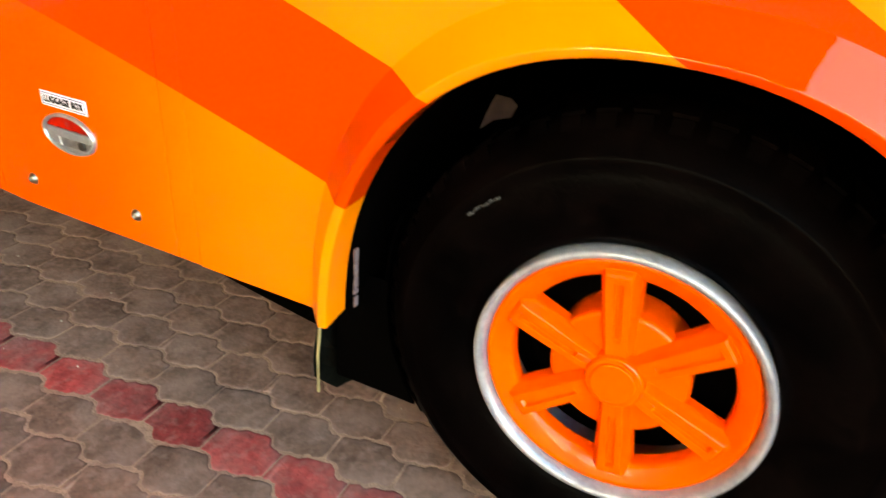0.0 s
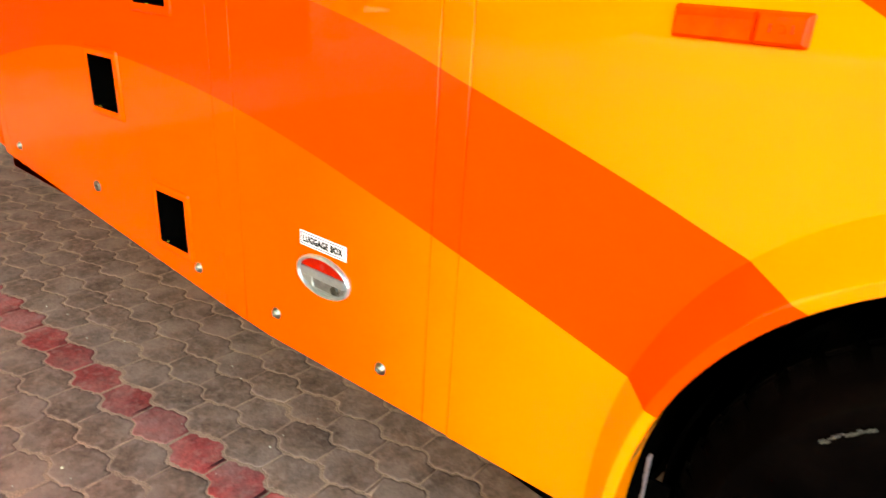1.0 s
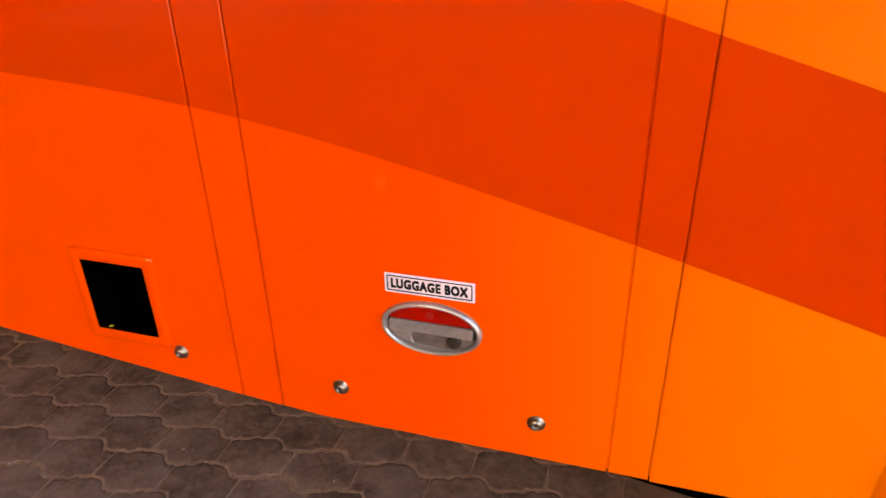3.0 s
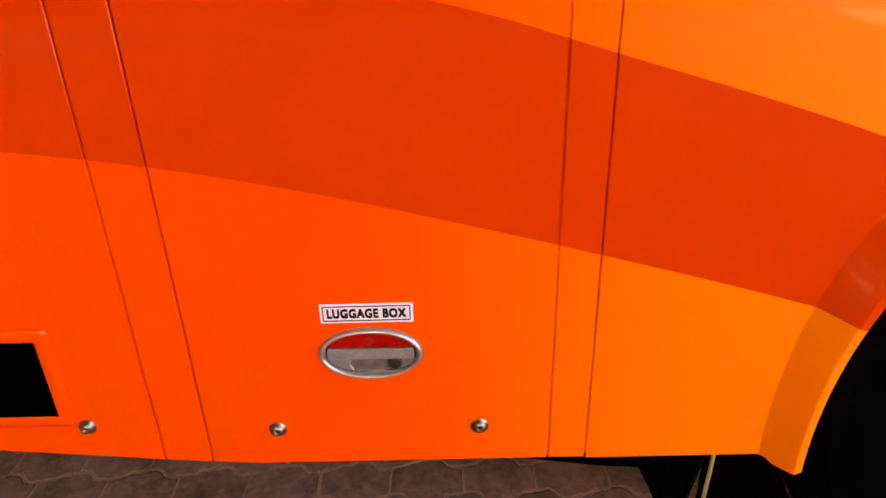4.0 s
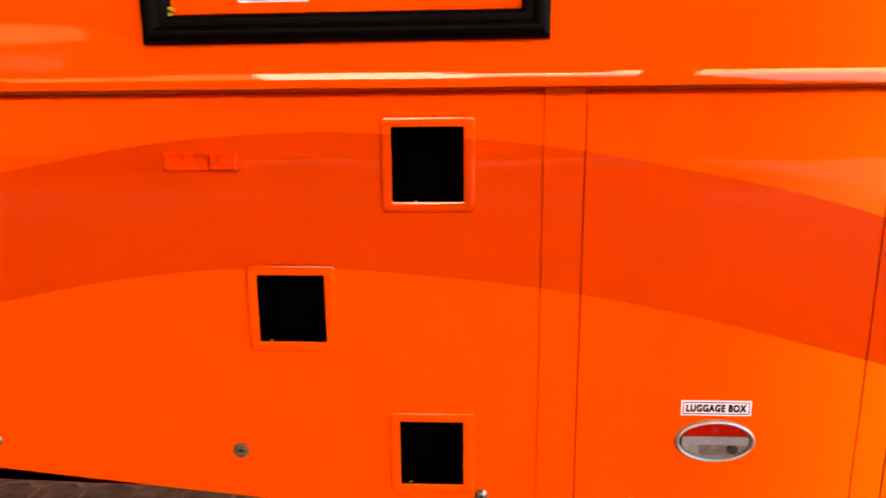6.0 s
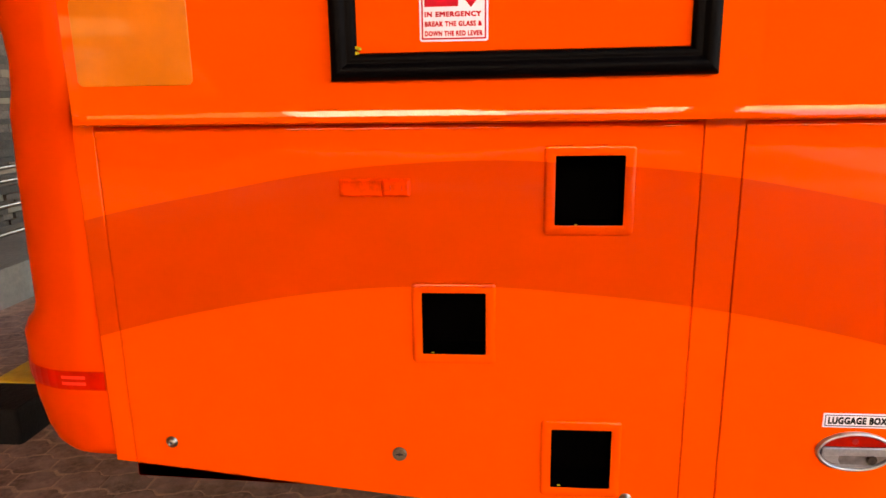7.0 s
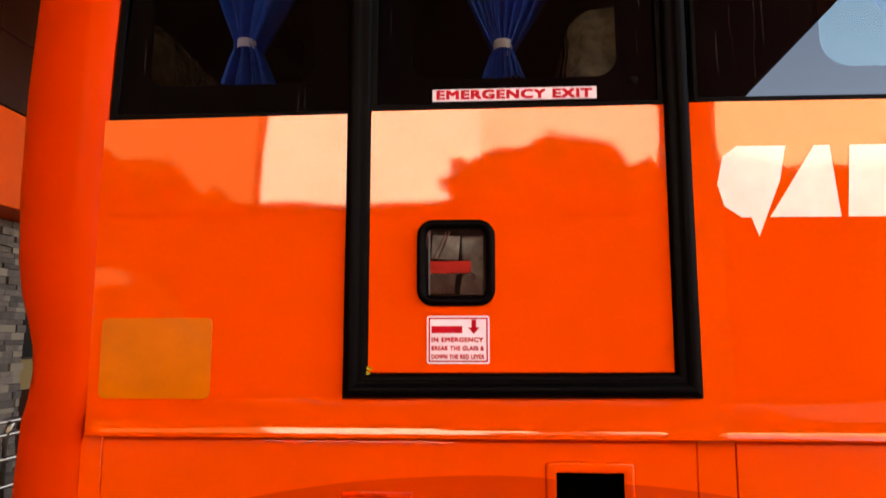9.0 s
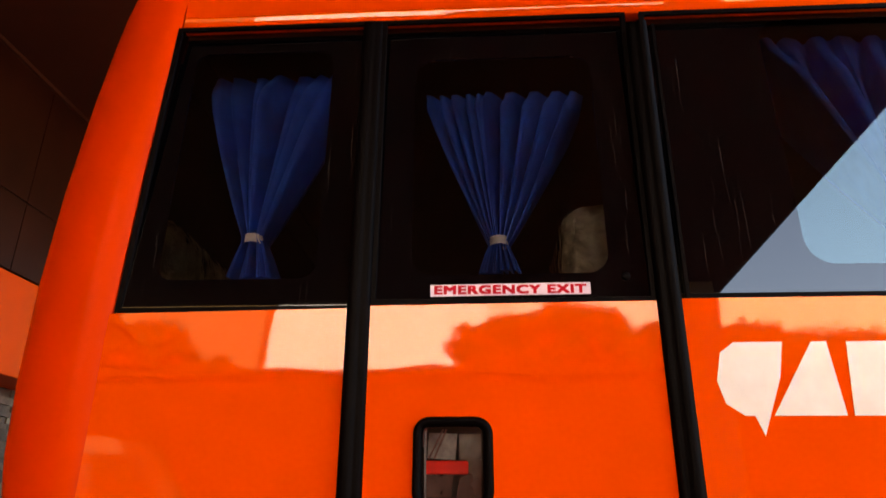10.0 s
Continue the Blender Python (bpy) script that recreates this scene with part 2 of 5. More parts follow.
def dusty(m, dust, cover, mark):
    """Lays pale dust in soft patches and small specks over a stone material."""
    t = m.node_tree
    n, link = t.nodes, t.links.new
    b = n["Principled BSDF"]
    base = b.inputs["Base Color"].links[0].from_socket
    geo = n.new("ShaderNodeNewGeometry")
    for size, lo, hi, strength in ((7.0, 0.42, 0.68, cover), (34.0, 0.50, 0.72, cover * 0.9), (120.0, 0.70, 0.76, mark)):
        tex, cut, mix = n.new("ShaderNodeTexNoise"), n.new("ShaderNodeMapRange"), n.new("ShaderNodeMix")
        tex.inputs["Scale"].default_value, tex.inputs["Detail"].default_value = size, 5
        link(geo.outputs["Position"], tex.inputs["Vector"])
        cut.inputs["From Min"].default_value, cut.inputs["From Max"].default_value = lo, hi
        cut.inputs["To Max"].default_value = strength
        link(tex.outputs["Fac"], cut.inputs["Value"])
        mix.data_type = "RGBA"
        mix.inputs[7].default_value = (*dust, 1)
        link(cut.outputs[0], mix.inputs[0])
        link(base, mix.inputs[6])
        base = mix.outputs[2]
    link(base, b.inputs["Base Color"])


for stone_material in (PAVER, PAVER_FAR):
    dusty(stone_material, (0.252, 0.150, 0.120), 0.72, 0.6)
for stone_material in (PAVER_RED, PAVER_RED_FAR):
    dusty(stone_material, (0.32, 0.16, 0.14), 0.46, 0.4)
CONCRETE = mat("grey_concrete", (0.17, 0.135, 0.105), 0.85, vary=0.2, scale=1.5, vary2=0.15, scale2=30, bump=0.003, bump_scale=60)
KERB_BLACK = mat("black_kerb_paint", (0.006, 0.005, 0.005), 0.6, vary=0.3, scale=10, bump=0.003, bump_scale=50, spec=0.15)
KERB_YELLOW = mat("yellow_kerb_paint", (0.45, 0.24, 0.01), 0.6, vary=0.3, scale=10, bump=0.003, bump_scale=50)
SOFFIT = mat("tan_soffit", (0.062, 0.0195, 0.0095), 0.7, vary=0.1, scale=1.5, spec=0.1)
CLADDING = mat("dark_brown_cladding", (0.032, 0.0085, 0.004), 0.3, vary=0.25, scale=2, spec=0.08)
FASCIA = mat("orange_fascia", (0.66, 0.062, 0.0015), 0.5, vary=0.08, scale=2, spec=0.1)
STONE = mat("ledge_stone", (0.10, 0.072, 0.054), 0.85, vary=0.3, scale=9, vary2=0.2, scale2=60, bump=0.006, bump_scale=40, pick=0.5)
WALL = mat("cream_plaster", (0.22, 0.17, 0.12), 0.85, vary=0.08, scale=2, bump=0.002, bump_scale=60, spec=0.2)
BROWN_WALL = mat("brown_plaster", (0.055, 0.036, 0.026), 0.85, vary=0.15, scale=2, bump=0.002, bump_scale=60, spec=0.1)
CREAM = mat("cream_sunlit_facade", (0.88, 0.86, 0.82), 0.85, vary=0.04, scale=0.6)
BUFF = mat("buff_sunlit_facade", (0.72, 0.66, 0.56), 0.85, vary=0.06, scale=0.6)
OCHRE = mat("ochre_sunlit_facade", (0.80, 0.64, 0.44), 0.85, vary=0.05, scale=0.6)
ASPHALT = mat("dark_asphalt", (0.045, 0.044, 0.043), 0.9, vary=0.2, scale=0.8, vary2=0.2, scale2=40, bump=0.004, bump_scale=80, spec=0.2)
FACADE = mat("pale_facade", (0.20, 0.118, 0.035), 0.85, vary=0.12, scale=0.6)
DRAB = mat("drab_grey_van_paint", (0.18, 0.115, 0.05), 0.4, vary=0.12, scale=1.5, vary2=0.08, scale2=20, spec=0.2)
LEAF = mat("dark_leaves", (0.022, 0.035, 0.010), 0.7, vary=0.4, scale=3, pick=0.35, island=True, spec=0.1)
BARK = mat("bark", (0.03, 0.022, 0.016), 0.9, vary=0.3, scale=6, spec=0.1)
FLAP = mat("mud_flap_rubber", (0.0034, 0.0033, 0.0024), 0.8, vary=0.6, scale=14, vary2=0.4, spec=0.02)
CABLE = mat("yellow_cable", (0.27, 0.20, 0.085), 0.6, vary=0.2)
SCRAP = mat("grey_sealing_scrap", (0.17, 0.115, 0.115), 0.8, vary=0.25, scale=20, spec=0.1)
GLASS = pane("tinted_window_glass", (0.62, 0.63, 0.65), 1.92, (0.78, 1.0, 0.98))
SMALL_GLASS = pane("small_clear_glass", (0.8, 0.82, 0.82), 1.25)
SHOP_GLASS = pane("shop_glass", (0.25, 0.27, 0.28), 1.6)


# ---- mesh helpers ----
def part(name, bm, material, parent=None, label="", smooth=False, outward=False):
    """Links a bmesh as one mesh object, under a thing or a part, with its vertices in world places."""
    me = bpy.data.meshes.new(name)
    bmesh.ops.recalc_face_normals(bm, faces=bm.faces[:])
    for f in bm.faces:
        f.smooth = smooth
        if outward and f.normal.y > 0:
            f.normal_flip()
    bm.to_mesh(me)
    bm.free()
    me.materials.append(material)
    ob = new(name, me)
    if parent is not None:
        ob.parent = parent
        ob.matrix_parent_inverse = base_of(parent).inverted()
    return tagged(ob, label)


def base_of(ob):
    """The world matrix of a parent, worked out from its own chain."""
    m = ob.matrix_basis.copy()
    if ob.parent is not None:
        m = base_of(ob.parent) @ ob.matrix_parent_inverse @ m
    return m


def empty(name, x, y, z, label, category, group=""):
    ob = new(name)
    ob.matrix_basis = Matrix.Translation((x, y, z))
    ob.empty_display_size = 0.1
    return tagged(ob, label, category, group)


def box(bm, x0, x1, y0, y1, z0, z1, bevel=0.0):
    made = bmesh.ops.create_cube(bm, size=1.0, matrix=Matrix.Translation(((x0 + x1) / 2, (y0 + y1) / 2, (z0 + z1) / 2)) @ Matrix.Diagonal((x1 - x0, y1 - y0, z1 - z0, 1)))
    if bevel:
        edges = list({e for v in made["verts"] for e in v.link_edges})
        bmesh.ops.bevel(bm, geom=edges, offset=bevel, segments=2, profile=0.5, affect="EDGES")
    return bm


def a_box(*args, **kw):
    return box(bmesh.new(), *args, **kw)


def loft(bm, rings, closed=True, caps=False):
    """Quads between rings of points of one length."""
    vs = [[bm.verts.new(p) for p in ring] for ring in rings]
    k = len(vs[0])
    for a, b in zip(vs, vs[1:]):
        for i in range(k if closed else k - 1):
            j = (i + 1) % k
            bm.faces.new((a[i], a[j], b[j], b[i]))
    if caps:
        bm.faces.new(vs[0])
        bm.faces.new(list(reversed(vs[-1])))
    return bm


def rounded(x0, x1, z0, z1, r, n=6):
    """The outline of a rounded rectangle in x and z."""
    pts = []
    for cx, cz, a0 in ((x1 - r, z1 - r, 0), (x0 + r, z1 - r, 90), (x0 + r, z0 + r, 180), (x1 - r, z0 + r, 270)):
        for i in range(n + 1):
            a = radians(a0 + 90 * i / n)
            pts.append((cx + r * math.cos(a), cz + r * math.sin(a)))
    return pts


def inset(pts, d):
    """An outline drawn in by d towards its middle, along its own normals."""
    out, k = [], len(pts)
    area = sum(pts[i][0] * pts[(i + 1) % k][1] - pts[(i + 1) % k][0] * pts[i][1] for i in range(k))
    s = 1 if area > 0 else -1
    for i in range(k):
        (ax, az_), (bx, bz), (cx, cz) = pts[i - 1], pts[i], pts[(i + 1) % k]
        n1, n2 = Vector((-(bz - az_), bx - ax)), Vector((-(cz - bz), cx - bx))
        n1 = n1.normalized() if n1.length > 1e-9 else n2.normalized()
        n2 = n2.normalized() if n2.length > 1e-9 else n1
        nn = (n1 + n2)
        nn = nn / max(0.4, nn.length_squared / 2)
        out.append((bx + s * d * nn.x, bz + s * d * nn.y))
    return out


def plate(pts, front, back, bevel=0.0015):
    """A solid plate with softened front edges; pts is its outline in x and z, front the smaller y."""
    bm = bmesh.new()
    rings = [[(x, back, z) for x, z in pts], [(x, front + bevel, z) for x, z in pts], [(x, front, z) for x, z in inset(pts, bevel)]]
    return loft(bm, rings, caps=True)


def ring_frame(steps):
    """A closed frame from (outline, y) steps, outside to inside."""
    rings = [[(x, y, z) for x, z in pts] for pts, y in steps]
    return loft(bmesh.new(), rings)


def lathe(bm, cx, cz, profile, n=64):
    """A turned body round an axis along y; profile rows of radius and y."""
    rings = []
    for r, y in profile:
        rings.append([(cx + r * math.cos(2 * math.pi * i / n), y, cz + r * math.sin(2 * math.pi * i / n)) for i in range(n)])
    return loft(bm, rings)


def disc(bm, cx, cz, profile, n=48):
    """A turned body whose first row is closed by a fan."""
    lathe(bm, cx, cz, profile, n)
    bm.verts.ensure_lookup_table()
    bm.faces.new(bm.verts[:n])
    return bm


def tube(bm, pts, r, n=10):
    """A round bar along points."""
    pts = [Vector(p) for p in pts]
    rings = []
    for i, p in enumerate(pts):
        d = (pts[min(i + 1, len(pts) - 1)] - pts[max(i - 1, 0)]).normalized()
        q = d.to_track_quat("Z", "Y")
        rings.append([p + q @ Vector((r * math.cos(2 * math.pi * k / n), r * math.sin(2 * math.pi * k / n), 0)) for k in range(n)])
    return loft(bm, rings, caps=True)


def lettering(name, body, x0, x1, z0, z1, y, material, parent, bold=0.02, lean=0.0, thick=0.0006):
    """Words in the built-in font, fitted to a box on the plane y, facing -y; bold lays shifted copies over one another."""
    cu = bpy.data.curves.new(name, "FONT")
    cu.body, cu.size, cu.offset, cu.shear, cu.extrude, cu.resolution_u = body, 1.0, 0.0, lean, 0.0, 3
    cu.space_character = 1.0 + 2.2 * bold
    ob = new(name, cu)
    dg = bpy.context.evaluated_depsgraph_get()
    me = bpy.data.meshes.new_from_object(ob.evaluated_get(dg))
    bpy.data.objects.remove(ob)
    flat = bmesh.new()
    flat.from_mesh(me)
    bpy.data.meshes.remove(me)
    pts = [(v.co.x, v.co.y) for v in flat.verts]
    faces = [[v.index for v in f.verts] for f in flat.faces]
    flat.free()
    bm = bmesh.new()
    ax, bx = min(p[0] for p in pts) - bold, max(p[0] for p in pts) + bold
    az_, bz = min(p[1] for p in pts) - bold, max(p[1] for p in pts) + bold
    for k, (shift, lift) in enumerate(((-bold, -bold), (bold, -bold), (-bold, bold), (bold, bold), (0.0, 0.0))):
        dy = y - thick - 0.00004 * k
        vs = [bm.verts.new((x0 + (px + shift - ax) / (bx - ax) * (x1 - x0), dy, z0 + (pz + lift - az_) / (bz - az_) * (z1 - z0))) for px, pz in pts]
        back = [bm.verts.new((v.co.x, y, v.co.z)) for v in vs]
        for f in faces:
            bm.faces.new([vs[i] for i in f])
        edges = {}
        for f in faces:
            for a, b in zip(f, f[1:] + f[:1]):
                edges[min(a, b), max(a, b)] = edges.get((min(a, b), max(a, b)), 0) + 1
        for (a, b), count in edges.items():
            if count == 1:
                bm.faces.new((vs[a], vs[b], back[b], back[a]))
    return part(name, bm, material, parent)

# ---- ground, canopy and the building behind the bus ----
ROW, PITCH, TURNED = 0.110, 0.172, radians(1.3)
ground = part("ground", a_box(-300, 300, -300, 300, -0.4, -0.03), ASPHALT)
tagged(ground, "wide dark asphalt yard round the paving", "ground", kind="structure")
pavement = part("pavement", a_box(-9, 9, -9, 7, -0.028, -0.0011), JOINT)
tagged(pavement, "sandy bed and joints of the interlocking paving", "pavement", kind="structure")

canopy = bmesh.new()
edge = [(-16.0, -8.45), (1.74, -8.45), (1.82, -3.5), (-1.0, 13.0), (-16.0, 13.0)]
loft(canopy, [[(x, y, 5.12) for x, y in edge], [(x, y, 5.6) for x, y in edge]], caps=True)
tagged(part("ceiling", canopy, SOFFIT), "tan painted soffit of the porch canopy", "canopy", kind="structure")

for k, (yy, xx) in enumerate(((-8.0, -10.0), (-8.0, 1.2))):
    post = plate(rounded(xx - 0.3, xx + 0.3, -0.02, 5.13, 0.03), yy - 0.3, yy + 0.3, 0.02)
    tagged(part("canopy_column", post, WALL), "cream plastered column under the porch canopy", "column", kind="structure")

PLAT = 0.26
tagged(part("wall_north", a_box(-16, 6, 13.0, 13.3, -0.03, 5.6), WALL), "plain cream wall that closes the porch", "wall", kind="structure")
platform = a_box(-14, -4.95, -4.6, 12.9, -0.03, PLAT, bevel=0.01)
tagged(part("platform", platform, CONCRETE), "raised grey concrete entrance platform", "platform", kind="structure")
wall = part("wall_west", a_box(-6.5, -6.24, -4.4, 12.9, PLAT, 2.545), BROWN_WALL)
tagged(wall, "dark brown plastered wall of the entrance", "wall", kind="structure")
box_front = part("fascia", a_box(-6.5, -5.6, -4.4, 12.9, 2.545, 3.350, bevel=0.01), FASCIA)
tagged(box_front, "orange sign fascia over the entrance", "fascia", kind="structure")
upper = part("wall_upper", a_box(-6.5, -5.64, -4.4, 12.9, 3.354, 5.12), BLACK)
tagged(upper, "dark brown panelled wall over the fascia", "wall", kind="structure")
for j in range(-6, 12):
    for z0, z1 in ((3.36, 3.972), (3.972, 5.08)):
        y0 = 3.64 + (j - 5) * 1.2
        if -4.4 < y0 < 11.8:
            part("panel", a_box(-5.64, -5.602, y0 + 0.005, y0 + 1.195, z0 + 0.005, z1 - 0.005, bevel=0.004), CLADDING, upper)
tagged(part("trim", a_box(-5.66, -5.585, -4.4, 12.9, 5.085, 5.118), SOFFIT), "thin trim where the panels meet the soffit", "trim", kind="structure")
shop = empty("window_1", -6.22, 5.6, PLAT, "dark glazed shop front over a grey panel", "window")
shop["kind"] = "structure"
part("window_pane", a_box(-6.215, -6.205, 4.82, 7.6, 1.28, 2.12), SHOP_GLASS, shop)
part("window_panel", a_box(-6.23, -6.19, 4.82, 7.6, 0.975, 1.262), FACADE, shop)
part("window_panel", a_box(-6.23, -6.20, 4.82, 7.6, PLAT + 0.002, 0.97), CLADDING, shop)
for yy in (6.2, 7.6):
    part("window_frame", a_box(-6.23, -6.17, yy - 0.025, yy + 0.025, PLAT + 0.002, 2.14), SILVER, shop)
part("window_frame", a_box(-6.23, -6.17, 4.82, 7.6, 2.122, 2.16), SILVER, shop)


def stone_pier():
    """A pier faced with split ledge stones of uneven length, some of them pale."""
    rng_ = random.Random(21)
    pier = part("stone_pier", a_box(-6.55, -6.03, 4.04, 4.78, PLAT, 2.545), CLADDING)
    tagged(pier, "pier faced with brown and pale split ledge stones", "pier", kind="structure")
    z = PLAT + 0.004
    while z < 2.50:
        h = rng_.choice((0.045, 0.055, 0.07))
        y = 4.02
        while y < 4.78:
            w = rng_.uniform(0.10, 0.30)
            y1 = min(y + w, 4.795)
            if y1 - y > 0.02:
                part("ledge_stone", a_box(-6.04, -6.00 + rng_.uniform(0, 0.03), y + 0.002, y1 - 0.002, z + 0.002, min(z + h, 2.54) - 0.002), WALL if rng_.random() < 0.16 else STONE, pier)
            y = y1 if y1 < 4.79 else 5
        z += h
    return pier


stone_pier()


def railing():
    rail = empty("railing", -5.1, 3.0, PLAT, "polished steel railing with four bars on the platform", "railing")
    for h in (0.887, 0.795, 0.626, 0.436):
        part("bar", tube(bmesh.new(), [(-5.1, 1.2, h), (-5.1, 9.0, h)], 0.016), CHROME, rail, smooth=True)
    for yy in (1.3, 1.8, 3.40, 5.0, 6.6, 8.2):
        part("post", tube(bmesh.new(), [(-5.1, yy, PLAT), (-5.1, yy, 0.80), (-5.06, yy, 0.885)], 0.021), CHROME, rail, smooth=True)
    return rail


railing()


def kerb(y0, y1, material, words):
    bm = a_box(-3.92, -3.61, y0 + 0.003, y1 - 0.003, -0.03, 0.15, bevel=0.012)
    return tagged(part("kerb_stone", bm, material), words, "kerb", "kerb stones behind the bus")


for k, (ya, yb) in enumerate(((1.03, 1.29), (1.29, 1.80), (1.80, 2.31), (2.31, 2.82), (2.82, 3.33))):
    kerb(ya, yb, KERB_BLACK if k % 2 == 0 else KERB_YELLOW, "%s painted kerb stone on the paving" % ("black" if k % 2 == 0 else "yellow"))

# what stands across the yard and shows in the paint and the glass
def yard_building(x0, x1, h, material, words):
    yard = part("yard_building", a_box(x0, x1, -36, -28, -0.03, h), material)
    tagged(yard, words, "building", kind="structure")
    part("yard_roof", a_box(x0 + 0.01, x1 - 0.01, -36.2, -27.8, h, h + 0.25), CONCRETE, yard)
    for storey in range(2):
        for k in range(int((x1 - x0) // 3.4)):
            part("yard_window", a_box(x0 + 1 + 3.4 * k, x0 + 2.5 + 3.4 * k, -28.03, -27.96, 1.0 + 3.1 * storey, 2.4 + 3.1 * storey), FRIT, yard)
    return yard


yard_building(-46, -11.7, 15.5, FACADE, "long drab three-storey building across the yard")
yard_building(-11.3, -1.5, 15.5, CREAM, "tall cream rendered building across the yard")
yard_building(-1.48, 7.0, 12.5, BUFF, "lower buff rendered building across the yard")
yard_building(7.4, 34.0, 12.4, OCHRE, "pale ochre rendered building across the yard")
shed = part("yard_shed", a_box(-46, 30, -16.2, -14.9, -0.03, 4.58), CLADDING)
tagged(shed, "long dark brown shed across the yard", "building", kind="structure")
part("yard_roof", a_box(-46.2, 30.2, -16.35, -14.7, 4.58, 4.73), CLADDING, shed)


def parked_van(x0, x1, y0, y1):
    """A drab high-roofed van that stands along the yard, with its wheels, windows and bumpers."""
    van = empty("van", (x0 + x1) / 2, (y0 + y1) / 2, -0.03, "drab grey high-roofed van parked across the yard", "van")
    side = [(x0, 0.45), (x1 - 0.15, 0.45), (x1, 0.62), (x1 - 0.06, 1.25), (x1 - 0.75, 2.05), (x1 - 1.15, 2.72), (x1 - 1.5, 2.80), (x0 + 0.15, 2.80), (x0, 2.62)]
    part("body", plate(side, y0, y1, 0.08), DRAB, van)
    for k in range(4):
        a = x0 + 0.35 + 1.2 * k
        part("van_window", plate(rounded(a, a + 1.05, 1.55, 2.25, 0.08), y1 - 0.01, y1 + 0.012, 0.004), SHOP_GLASS, van)
    for a in (x0 + 1.1, x1 - 1.2):
        part("wheel", disc(bmesh.new(), a, 0.32, [(0.03, y1 + 0.02), (0.22, y1 + 0.02), (0.34, y1 - 0.02), (0.35, y1 - 0.2)], 24), TYRE, van)
        part("wheel", disc(bmesh.new(), a, 0.32, [(0.03, y0 - 0.02), (0.22, y0 - 0.02), (0.34, y0 + 0.02), (0.35, y0 + 0.2)], 24), TYRE, van)
    part("bumper", a_box(x1 - 0.12, x1 + 0.05, y0 + 0.1, y1 - 0.1, 0.35, 0.55, bevel=0.03), CLADDING, van)
    return van


parked_van(-14.2, -7.6, -13.6, -11.6)


def tree(x, y, h, r, seed):
    rng = random.Random(seed)
    t = empty("tree", x, y, -0.03, "leafy dark green tree across the yard", "tree", "trees across the yard")
    bm = bmesh.new()
    tube(bm, [(x, y, -0.03), (x + 0.1, y, h * 0.3), (x, y + 0.1, h * 0.6)], 0.16, 8)
    for _ in range(6):
        a = rng.uniform(0, 6.28)
        tube(bm, [(x, y, h * rng.uniform(0.3, 0.5)), (x + r * 0.6 * math.cos(a), y + r * 0.6 * math.sin(a), h * rng.uniform(0.6, 0.85))], 0.05, 6)
    part("trunk", bm, BARK, t)
    verts, faces = [], []

    def swell(d):
        return 1 + 0.22 * math.sin(d.x * 2.3 + seed) * math.cos(d.y * 1.9) + 0.10 * math.sin(d.x * 6.1 + d.z * 4.3 + seed) + 0.05 * math.sin(d.x * 13 + d.y * 9 + d.z * 11)

    middle = Vector((x, y, h * 0.72))
    rows, cols = 18, 30
    for a in range(rows + 1):
        for b in range(cols):
            th, ph = math.pi * a / rows, 2 * math.pi * b / cols
            d = Vector((math.sin(th) * math.cos(ph), math.sin(th) * math.sin(ph), math.cos(th))) * r
            k = swell(d) * 0.86
            verts.append(tuple(middle + Vector((d.x * k, d.y * k, d.z * 0.62 * k))))
    for a in range(rows):
        for b in range(cols):
            faces.append((a * cols + b, a * cols + (b + 1) % cols, (a + 1) * cols + (b + 1) % cols, (a + 1) * cols + b))
    for _ in range(9000):
        d = Vector((rng.gauss(0, 1), rng.gauss(0, 1), rng.gauss(0, 1))).normalized() * r
        k = swell(d) * rng.uniform(0.80, 1.0)
        c = middle + Vector((d.x * k, d.y * k, d.z * 0.62 * k))
        q = Euler((rng.uniform(0, 6), rng.uniform(0, 6), rng.uniform(0, 6))).to_quaternion()
        s = rng.uniform(0.05, 0.11)
        k = len(verts)
        verts += [tuple(c + q @ Vector(p) * s) for p in ((-1, 0, 0), (0, -0.6, 0.1), (1, 0, 0), (0, 0.6, 0.1))]
        faces.append((k, k + 1, k + 2, k + 3))
    me = bpy.data.meshes.new("crown")
    me.from_pydata(verts, [], faces)
    me.materials.append(LEAF)
    crown = new("crown", me)
    crown.parent = t
    crown.matrix_parent_inverse = base_of(t).inverted()
    return t


for k, (tx, ty, th, tr) in enumerate(((-0.80, -19.2, 8.3, 1.80), (0.9, -19, 8.5, 1.95), (3.4, -19.3, 7.7, 1.9), (6.3, -19, 7.4, 2.1), (9.6, -19.5, 7.1, 2.4), (-10.2, -19.2, 6.6, 1.9), (-13.2, -19, 7.9, 2.3), (-17.0, -19.4, 9.0, 2.6))):
    tree(tx, ty, th, tr, 11 + k)

# ---- the bus ----
random.seed(7)
bus = empty("bus", 0, 0, 0, "glossy orange and yellow coach with a darker band", "bus")

CX, CZ = 0.1205, 0.4435         # hub of the rear wheel
AX, AZ = 0.107, 0.445           # middle of its arch
TOP = 1.300                     # under side of the belt moulding
GAP = 0.0011
FOLD = 1.2885                   # rounded top fold of the hinged panels


def skirt(x):
    """Height of the lower edge of the body, which rises to the rear."""
    table = ((-3.0, 0.622), (-2.5, 0.576), (-2.1, 0.534), (-1.73, 0.496), (-1.343, 0.458), (-1.2, 0.447), (9.0, 0.445))
    for (xa, za), (xb, zb) in zip(table, table[1:]):
        if x <= xb:
            return za + (zb - za) * (x - xa) / (xb - xa)
    return 0.445


